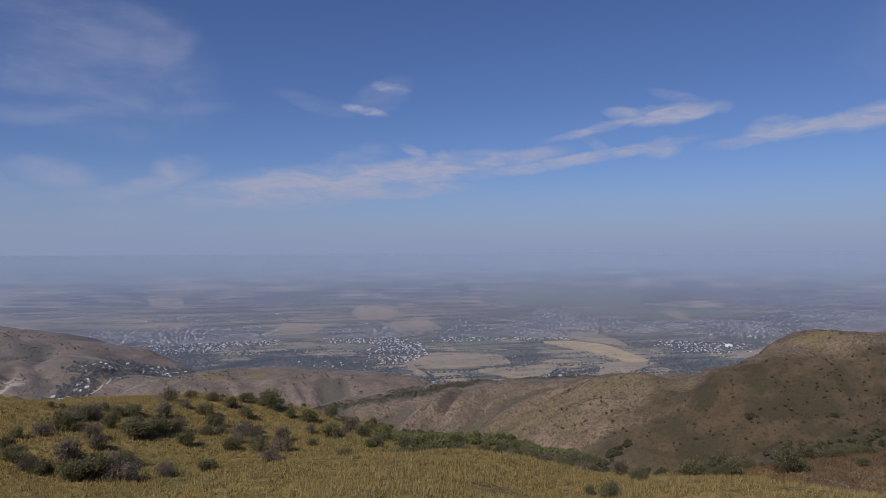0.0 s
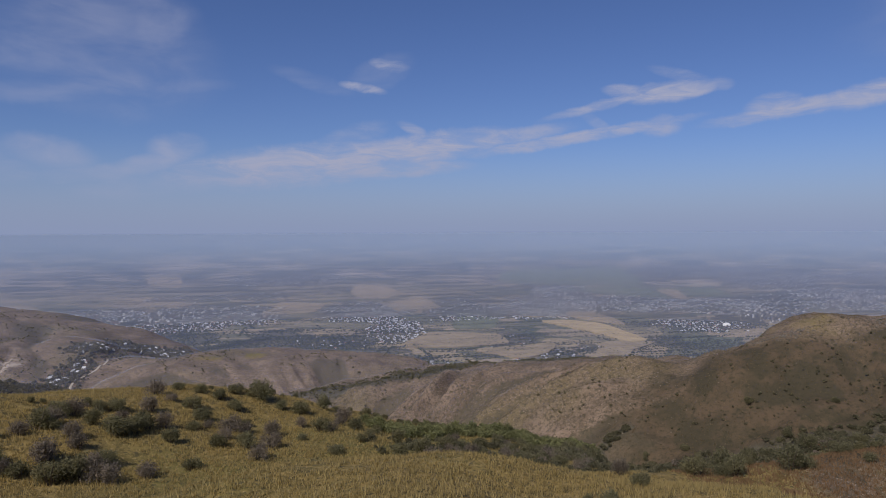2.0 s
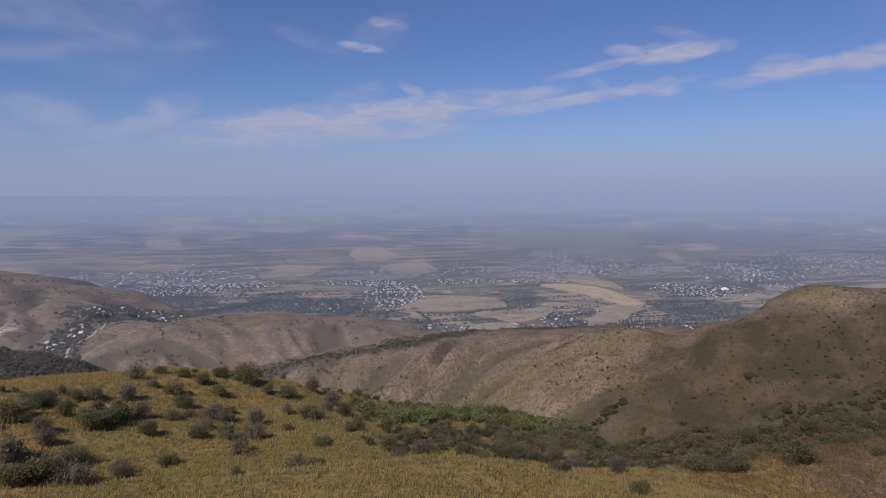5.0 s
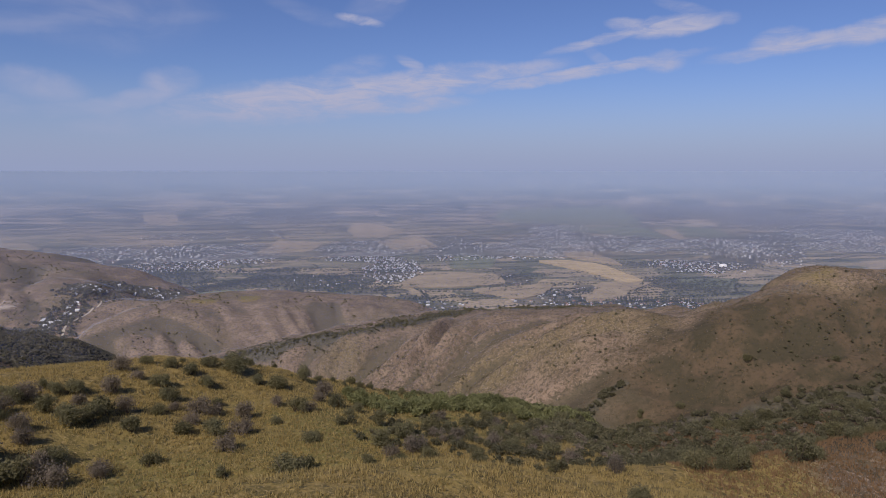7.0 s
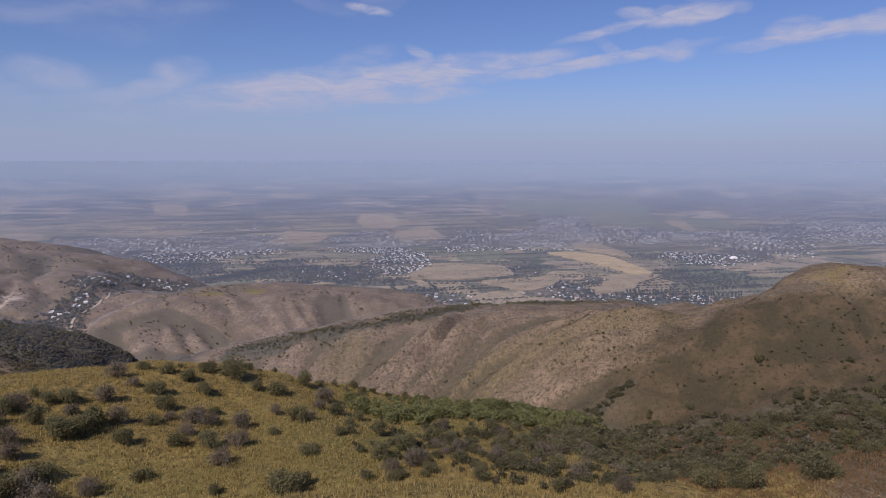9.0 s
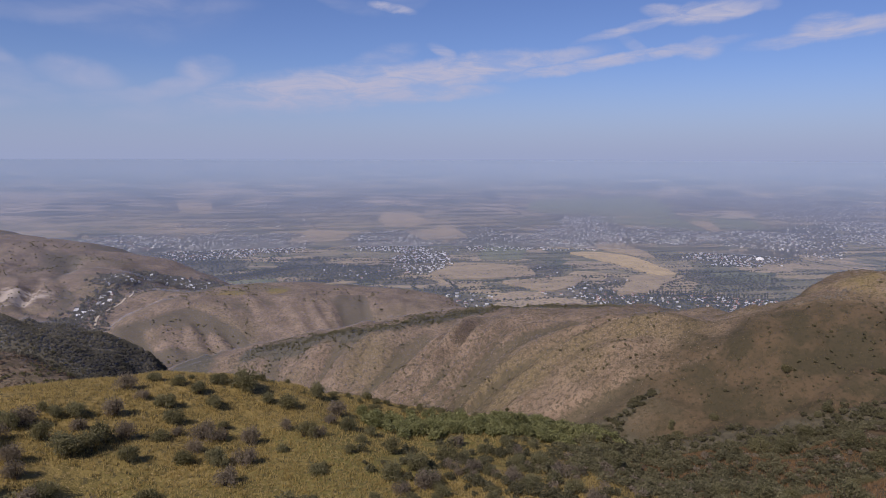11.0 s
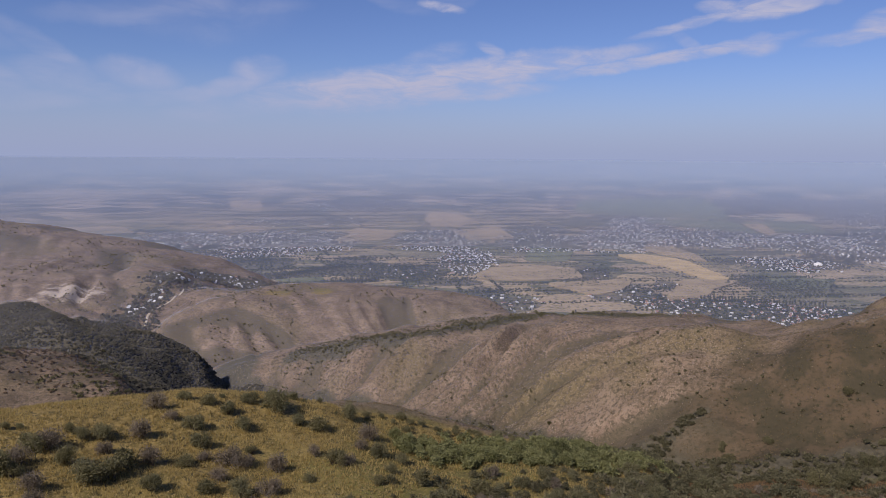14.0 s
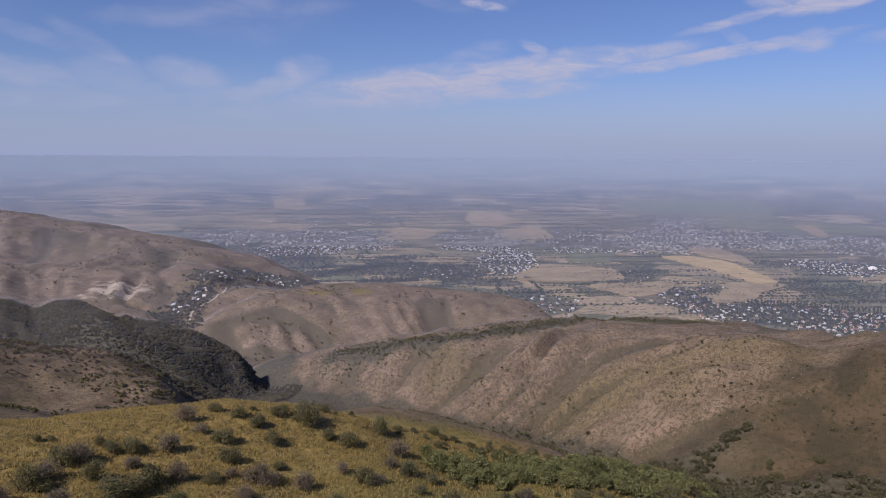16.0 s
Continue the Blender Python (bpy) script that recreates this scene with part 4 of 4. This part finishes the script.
# ---- buildings ----
WALLS = plain_material("plastered_wall", (0.36, 0.345, 0.33), (0.80, 0.78, 0.75), 0.2, 0.85, 0.7)
ROOF_GREY = plain_material("grey_sheet_roof", (0.20, 0.205, 0.22), (0.80, 0.81, 0.83), 0.15, 0.6, 0.85)
ROOF_RED = plain_material("red_brown_roof", (0.16, 0.075, 0.055), (0.34, 0.20, 0.15), 0.15, 0.7, 0.8)
WHITE = plain_material("white_sheeting", (0.80, 0.80, 0.80), (0.90, 0.90, 0.90), 0.2, 0.4)
DUST = plain_material("pale_dirt_road", (0.28, 0.24, 0.19), (0.42, 0.37, 0.30), 0.3)
GLASS = plain_material("dark_window", (0.02, 0.025, 0.03), (0.05, 0.055, 0.06), 1.0, 0.15)

HOUSE = [(-.5, -.5, 0), (.5, -.5, 0), (.5, .5, 0), (-.5, .5, 0), (-.5, -.5, 1), (.5, -.5, 1), (.5, .5, 1), (-.5, .5, 1), (-.56, 0, 1.7), (.56, 0, 1.7), (-.56, -.58, .94), (.56, -.58, .94), (.56, .58, .94), (-.56, .58, .94)]
HOUSE_FACES = [(0, 1, 5, 4), (1, 2, 6, 5), (2, 3, 7, 6), (3, 0, 4, 7), (5, 6, 9), (7, 4, 8), (10, 11, 9, 8), (12, 13, 8, 9)]
HOUSE_KINDS = [0, 0, 0, 0, 0, 0, 1, 1]


def mesh_of(name, verts, faces, m):
    mesh = bpy.data.meshes.new(name)
    mesh.from_pydata(verts, [], faces)
    mesh.materials.append(m)
    mesh.update()
    return mesh


def house(long, wide, tall, roof, label):
    thing = new("house")
    k = lambda pts: [(x * long, y * wide, z * tall) for x, y, z in pts]
    part("wall", mesh_of("wall", k(HOUSE[:10]), HOUSE_FACES[:6], WALLS), thing)
    top = k(HOUSE[8:])
    under = [(x, y, z - 0.22) for x, y, z in top]
    part("roof", mesh_of("roof", top + under, [(2, 3, 1, 0), (4, 5, 0, 1), (6, 7, 9, 8), (7, 6, 10, 11), (2, 8, 9, 3), (4, 10, 11, 5), (0, 6, 8, 2), (3, 9, 7, 1), (1, 7, 10, 4), (5, 11, 6, 0)], roof), thing, "ridged metal roof")
    for x in (-0.25, 0.22):
        w = mesh_of("window", [(x * long - .6, -.5 * wide - .04, tall * .35), (x * long + .6, -.5 * wide - .04, tall * .35), (x * long + .6, -.5 * wide - .04, tall * .8), (x * long - .6, -.5 * wide - .04, tall * .8),
                               (x * long - .6, -.5 * wide + .05, tall * .35), (x * long + .6, -.5 * wide + .05, tall * .35), (x * long + .6, -.5 * wide + .05, tall * .8), (x * long - .6, -.5 * wide + .05, tall * .8)],
                    [(0, 1, 2, 3), (4, 7, 6, 5), (0, 4, 5, 1), (1, 5, 6, 2), (2, 6, 7, 3), (3, 7, 4, 0)], GLASS)
        part("window", w, thing)
    return tagged(thing, label, "house", "village houses")


house_kinds = [house(10, 7.5, 3.2, ROOF_GREY, "small plastered village house with a grey sheet roof"), house(12, 8, 3.4, ROOF_GREY, "long pale village house with a grey sheet roof"),
               house(9, 8, 5.5, ROOF_RED, "two-storey village house with a red-brown roof"), house(8, 6, 2.8, ROOF_RED, "small village house with a red-brown roof")]


def to_scene(p):
    """True place on the plain to its place in the drawn-in scene: x, y, z and scale."""
    far = np.hypot(p[:, 0], p[:, 1])
    k = np.maximum(far - 3000, 0) / 1960
    r = np.where(far > 3000, 3000 + 1960 * k / (1 + k), far)
    s = r / np.maximum(far, 1)
    q = p * s[:, None]
    return np.column_stack([q, land(q[:, 0], q[:, 1])]), s


def in_patch(rs, patch, spacing, keep):
    """Places in rows inside an oval patch: centre x, y, half width, half depth."""
    cx, cy, hw, hd = patch
    far = math.hypot(cx, cy)
    ux, uy = cy / far, -cx / far
    a, b = np.meshgrid(np.arange(-hw, hw, spacing), np.arange(-hd, hd, spacing * 1.25))
    a, b = a.ravel(), b.ravel()
    a, b = a + rs.uniform(-.6, .6, a.shape) * spacing, b + rs.uniform(-.5, .5, b.shape) * spacing
    reach = (a / hw) ** 2 + (b / hd) ** 2 + 0.5 * ripple(a + cx, b + cy, hw * 0.35)
    ok = (reach < 1) & (rs.uniform(size=a.shape) < keep * (1.0 + 0.9 * ripple(a * 0.45 + cx, b + cy, 75)))
    a, b = a[ok], b[ok]
    return np.column_stack([cx + ux * a + cx / far * b, cy + uy * a + cy / far * b])


rs = np.random.RandomState(23)
spots = np.concatenate([in_patch(rs, p, 13, 0.62) for p in TOWNS] + [in_patch(rs, p, 24, 0.6) for p in FAR_TOWNS] + [in_patch(rs, p, 30, 0.4) for p in THIN] + [in_patch(rs, p, 18, 0.5) for p in VILLAGE_WOODED])


def far_houses(name, label, p, seed):
    rs = np.random.RandomState(seed)
    place, s = to_scene(p)
    n = len(p)
    size = np.stack([rs.uniform(3.4, 9.0, n), rs.uniform(3.2, 5.4, n), rs.uniform(1.5, 2.6, n)], -1) * s[:, None]
    v = np.array(HOUSE)[None] * size[:, None, :]
    a = 0.25 + rs.choice([0, 1.571], n) + rs.normal(scale=0.12, size=n)
    c, d = np.cos(a)[:, None], np.sin(a)[:, None]
    v = np.stack([v[..., 0] * c - v[..., 1] * d, v[..., 0] * d + v[..., 1] * c, v[..., 2]], -1) + place[:, None, :]
    kinds = np.tile(HOUSE_KINDS, (n, 1))
    kinds[rs.uniform(size=n) < 0.22, 6:] = 2
    return tagged(new(name, solids_mesh(name, HOUSE, HOUSE_FACES, v, [WALLS, ROOF_GREY, ROOF_RED], kinds)), label, "houses", kind="stuff")


far_houses("town_houses", "crowded low houses of towns on the plain", spots, 3)
for i, p in enumerate(in_patch(rs, VILLAGE_NEAR[0], 12, 0.62)):
    made = copy_thing(house_kinds[rs.randint(4)], pose(p[0], p[1], ground_at(*p) - 0.2, 0, 0, 15 + 90 * rs.randint(2) + rs.uniform(-8, 8)))
    made.scale = (0.52, 0.52, 0.58)
# the village in the hills
hill_village = np.concatenate([scatter_along(rs, [(-452, 832), (-424, 826)], 24, 22), scatter_along(rs, [(-455, 938), (-425, 958), (-394, 967), (-380, 975)], 26, 44), scatter_along(rs, [(-435, 788), (-426, 758), (-417, 730), (-424, 707)], 18, 22)])
for x, y in hill_village:
    made = copy_thing(house_kinds[rs.randint(2) if rs.uniform() < 0.85 else 3], pose(x, y, ground_at(x, y) - 0.5, 0, 0, rs.uniform(0, 360)))
    made.scale = (0.36, 0.42, 0.62)
for kind in house_kinds:
    for ob in (*kind.children, kind):
        bpy.data.objects.remove(ob)

# the bright dome among the houses
bm = bmesh.new()
bmesh.ops.create_uvsphere(bm, u_segments=24, v_segments=12, radius=1.0)
bmesh.ops.delete(bm, geom=[v for v in bm.verts if v.co.z < -0.01], context="VERTS")
for v in bm.verts:
    v.co = Vector((v.co.x * 13, v.co.y * 10, v.co.z * 9))
dome = new("domed_hall", bpy.data.meshes.new("domed_hall"))
bm.to_mesh(dome.data)
bm.free()
dome.data.materials.append(WHITE)
dome.location = (868, 2100, ground_at(868, 2100))
tagged(dome, "bright white domed hall among low houses", "hall")


# ---- trees of the plain ----
def far_trees(name, label, p, low, high, per, leaf, slim=1.0, seed=5, leaves=LEAF_FAR):
    rs = np.random.RandomState(seed)
    place, s = to_scene(p)
    sizes = rs.uniform(low, high, len(p)) * 0.62 * s
    quads = crown_leaves(rs, place, sizes, per, leaf, 0.95 * slim)
    return tagged(new(name, quads_mesh(name, quads, [leaves])), label, "trees", kind="stuff")


def jitter(p, by):
    return p + rs.normal(scale=by, size=p.shape)


far_trees("town_trees", "dark trees between the houses of the towns", np.concatenate([jitter(np.repeat(spots, 2, 0), 9)] + [in_patch(rs, p, 7, 0.75) for p in VILLAGE_NEAR]), 3.0, 6.6, 7, 1.5)
far_trees("plain_woods", "dark green woods and orchards on the plain", np.concatenate([in_patch(rs, p, 9, 0.6) for p in WOODS]), 3.0, 8, 9, 1.5, 1.0, 6)


def row(a, b, step_m):
    n = max(int(math.dist(a, b) / step_m), 2)
    return np.column_stack([np.linspace(a[0], b[0], n), np.linspace(a[1], b[1], n)])


poplars = np.concatenate([row((-609, 1652), (-480, 1835), 4), row((-477, 1564), (-340, 1640), 3), row((-470, 1590), (-350, 1655), 4), row((-590, 1700), (-520, 1800), 5), row((400, 1540), (640, 1500), 6)])
rs2 = np.random.RandomState(9)
place, s = to_scene(jitter(poplars, 1.0))
quads = crown_leaves(rs2, place, np.full(len(place), 3.0), 46, 0.55, 1.0)
tall = quads.reshape(len(place), -1, 3)
tall[..., 2] = place[:, None, 2] + (tall[..., 2] - place[:, None, 2]) * rs2.uniform(3.4, 4.6, (len(place), 1))
tagged(new("poplar_rows", quads_mesh("poplar_rows", tall.reshape(-1, 4, 3), [LEAF_FAR])), "tall slim poplars in rows between fields", "trees", kind="stuff")
hedges = []
for i in range(640):
    a = rs.uniform(-32, 38)
    far = 1500 + 4200 * rs.uniform() ** 1.3
    x, y = math.sin(radians(a)) * far, math.cos(radians(a)) * far
    way, half = 0.25 + (1.571 if i % 6 == 0 else 0) + rs.normal(scale=0.1), rs.uniform(40, 110) if i % 6 == 0 else rs.uniform(60, 240)
    hedges.append(row((x - math.cos(way) * half, y - math.sin(way) * half), (x + math.cos(way) * half, y + math.sin(way) * half), 4.5))
lone = np.column_stack([rs.uniform(-900, 1300, 2600), rs.uniform(1350, 3000, 2600)])
lone = lone[ripple(lone[:, 0], lone[:, 1], 110) > 0.55]
hedge_trees = np.concatenate([jitter(np.concatenate(hedges), 3), lone])
edge_y = np.interp(hedge_trees[:, 0], [p[0] for p in BEDS["plain_edge"]], [p[1] for p in BEDS["plain_edge"]])
far_trees("hedgerow_trees", "lines of trees and single trees between the fields", hedge_trees[hedge_trees[:, 1] > edge_y + 40], 2.0, 6.5, 7, 1.3, 1.0, 8)
far_trees("village_trees", "dark garden trees round the hill village", np.concatenate([scatter_along(rs, [(-458, 832), (-418, 824)], 28, 260, 0.8), scatter_along(rs, [(-460, 938), (-425, 958), (-394, 967), (-372, 978)], 32, 620, 0.8),
                                                                               scatter_along(rs, [(-438, 795), (-426, 758), (-414, 728), (-428, 700), (-390, 680)], 22, 300, 0.8)]), 3.0, 5.6, 24, 0.9, 1.0, 12, LEAF_WOOD)


# ---- fields and road ----
FIELDS = []


def sheet(name, outline, m, label, category):
    """A flat field laid on the plain, its outline given in plan; rounded, uneven edges."""
    FIELDS.append(name)
    lift = 3.7 - 0.14 * len(FIELDS)
    pts = np.array(outline, float)
    loop = []
    for a, b in zip(pts, np.roll(pts, -1, 0)):
        for k in np.linspace(0, 1, 9)[:-1]:
            loop.append(a + (b - a) * k)
    loop = np.array(loop)
    for _ in range(2):
        loop = (np.roll(loop, 1, 0) + 2 * loop + np.roll(loop, -1, 0)) / 4
    loop += np.random.RandomState(len(loop)).normal(scale=2.0, size=loop.shape)
    place, s = to_scene(loop)
    verts = [(x, y, z + lift) for x, y, z in place]
    mesh = mesh_of(name, verts + [(x, y, z - lift - 0.2) for x, y, z in place], [tuple(range(len(verts)))] + [(i, (i + 1) % len(verts), len(verts) + (i + 1) % len(verts), len(verts) + i) for i in range(len(verts))], m)
    return tagged(new(name, mesh), label, category, "", "structure")


STUBBLE = plain_material("golden_stubble", (0.34, 0.255, 0.13), (0.45, 0.345, 0.185), 0.02)
TAN = plain_material("tan_field", (0.22, 0.172, 0.108), (0.32, 0.252, 0.160), 0.02)
FALLOW = plain_material("green_brown_field", (0.100, 0.114, 0.066), (0.152, 0.158, 0.092), 0.015)
sheet("field_stubble", [(301, 2211), (398, 2234), (494, 2140), (523, 1947), (538, 1801), (485, 1774), (432, 1927), (376, 2059)], STUBBLE, "long golden stubble field on the plain", "field")
sheet("field_tan", [(421, 2425), (529, 2466), (560, 2266), (560, 2094), (505, 2170), (430, 2290)], TAN, "tan harvested field beside the stubble", "field")
sheet("field_tan", [(-117, 1704), (20, 1800), (147, 1957), (168, 1759), (15, 1709)], TAN, "tan dry field on the plain", "field")
sheet("field_tan", [(69, 1683), (292, 1770), (243, 1617), (174, 1551), (80, 1635)], TAN, "tan dry field on the plain", "field")
sheet("field_tan", [(315, 1510), (418, 1798), (561, 1791), (462, 1664), (411, 1560)], TAN, "dry tan pasture with scattered trees", "field")
sheet("field_stubble", [(1037, 3371), (1142, 3398), (1049, 2926), (990, 2874)], TAN, "pale stubble strip between green fields", "field")
sheet("field_fallow", [(560, 3500), (1030, 3520), (980, 2900), (640, 3250)], FALLOW, "wide green-brown fallow field", "field")
sheet("field_tan", [(-432, 3421), (-253, 3313), (-252, 2991), (-403, 3001)], TAN, "tan field on the far plain", "field")

sheet("field_tan", [(-502, 3837), (-344, 3687), (-164, 3167), (-308, 3051), (-457, 3201)], TAN, "dry tan field on the hazy plain", "field")
sheet("field_tan", [(-284, 2821), (-95, 3031), (-16, 2592), (-179, 2518)], TAN, "dry tan field on the hazy plain", "field")
sheet("field_tan", [(-705, 2875), (-492, 2791), (-479, 2480), (-672, 2399), (-675, 2660)], TAN, "dry tan field on the hazy plain", "field")
sheet("field_tan", [(-49, 1984), (108, 1958), (89, 1790), (-42, 1744), (-122, 1760)], TAN, "dry tan field on the hazy plain", "field")
sheet("field_fallow", [(34, 2348), (179, 2298), (145, 2049), (15, 2041)], FALLOW, "green-brown field on the hazy plain", "field")
sheet("field_tan", [(-377, 2054), (-271, 2043), (-269, 1913), (-387, 1928)], TAN, "dry tan field on the hazy plain", "field")
sheet("field_tan", [(-507, 1708), (-381, 1686), (-272, 1646), (-390, 1605), (-467, 1626)], TAN, "dry tan field on the hazy plain", "field")
sheet("field_fallow", [(-603, 1636), (-502, 1692), (-470, 1634), (-560, 1598)], FALLOW, "green-brown field on the hazy plain", "field")
sheet("field_fallow", [(411, 5016), (1405, 5519), (1081, 3604), (707, 3725), (290, 3860)], FALLOW, "green-brown field on the hazy plain", "field")
sheet("field_tan", [(673, 3277), (866, 3276), (900, 2989), (684, 2999)], TAN, "dry tan field on the hazy plain", "field")
sheet("field_fallow", [(1081, 3517), (1376, 3511), (1289, 3025), (1033, 3002)], FALLOW, "green-brown field on the hazy plain", "field")
sheet("field_tan", [(-1987, 4475), (-1744, 4486), (-1408, 3625), (-1589, 3657)], TAN, "dry tan field on the hazy plain", "field")
sheet("field_tan", [(860, 2341), (1002, 2337), (992, 2199), (843, 2209)], TAN, "dry tan field on the hazy plain", "field")
sheet("field_fallow", [(630, 1845), (790, 1857), (742, 1711), (618, 1698)], FALLOW, "green-brown field on the hazy plain", "field")
sheet("field_tan", [(410, 1653), (562, 1712), (515, 1600), (373, 1546)], TAN, "dry tan field on the hazy plain", "field")


def ribbon(name, line, wide, m, label):
    """A road draped on the land."""
    p = np.array(line, float)
    fine = np.concatenate([np.linspace(a, b, 12, endpoint=False) for a, b in zip(p, p[1:])] + [p[-1:]])
    for _ in range(6):
        fine[1:-1] = (fine[:-2] + 2 * fine[1:-1] + fine[2:]) / 4
    d = np.gradient(fine, axis=0)
    n = np.column_stack([-d[:, 1], d[:, 0]]) / np.linalg.norm(d, axis=1, keepdims=True) * wide / 2
    rows = [fine - n, fine + n]
    z = np.maximum(land(*rows[0].T), land(*rows[1].T)) + 0.35
    verts = [(x, y, h) for r in rows for (x, y), h in zip(r, z)] + [(x, y, h - 1.2) for r in rows for (x, y), h in zip(r, z)]
    k = len(fine)
    faces = [(i, i + 1, k + i + 1, k + i) for i in range(k - 1)] + [(2 * k + i, 2 * k + i + 1, i + 1, i) for i in range(k - 1)] + [(k + i, k + i + 1, 3 * k + i + 1, 3 * k + i) for i in range(k - 1)]
    return tagged(new(name, mesh_of(name, verts, faces, m)), label, "road", "", "structure")


ribbon("road", [(-372, 655), (-388, 668), (-395, 690), (-404, 715), (-412, 745)], 2.4, DUST, "pale dirt road winding up to the hill village")
ribbon("village_lane", [(-404, 730), (-400, 760), (-408, 790), (-415, 820)], 2.2, DUST, "pale lane on the village slope")
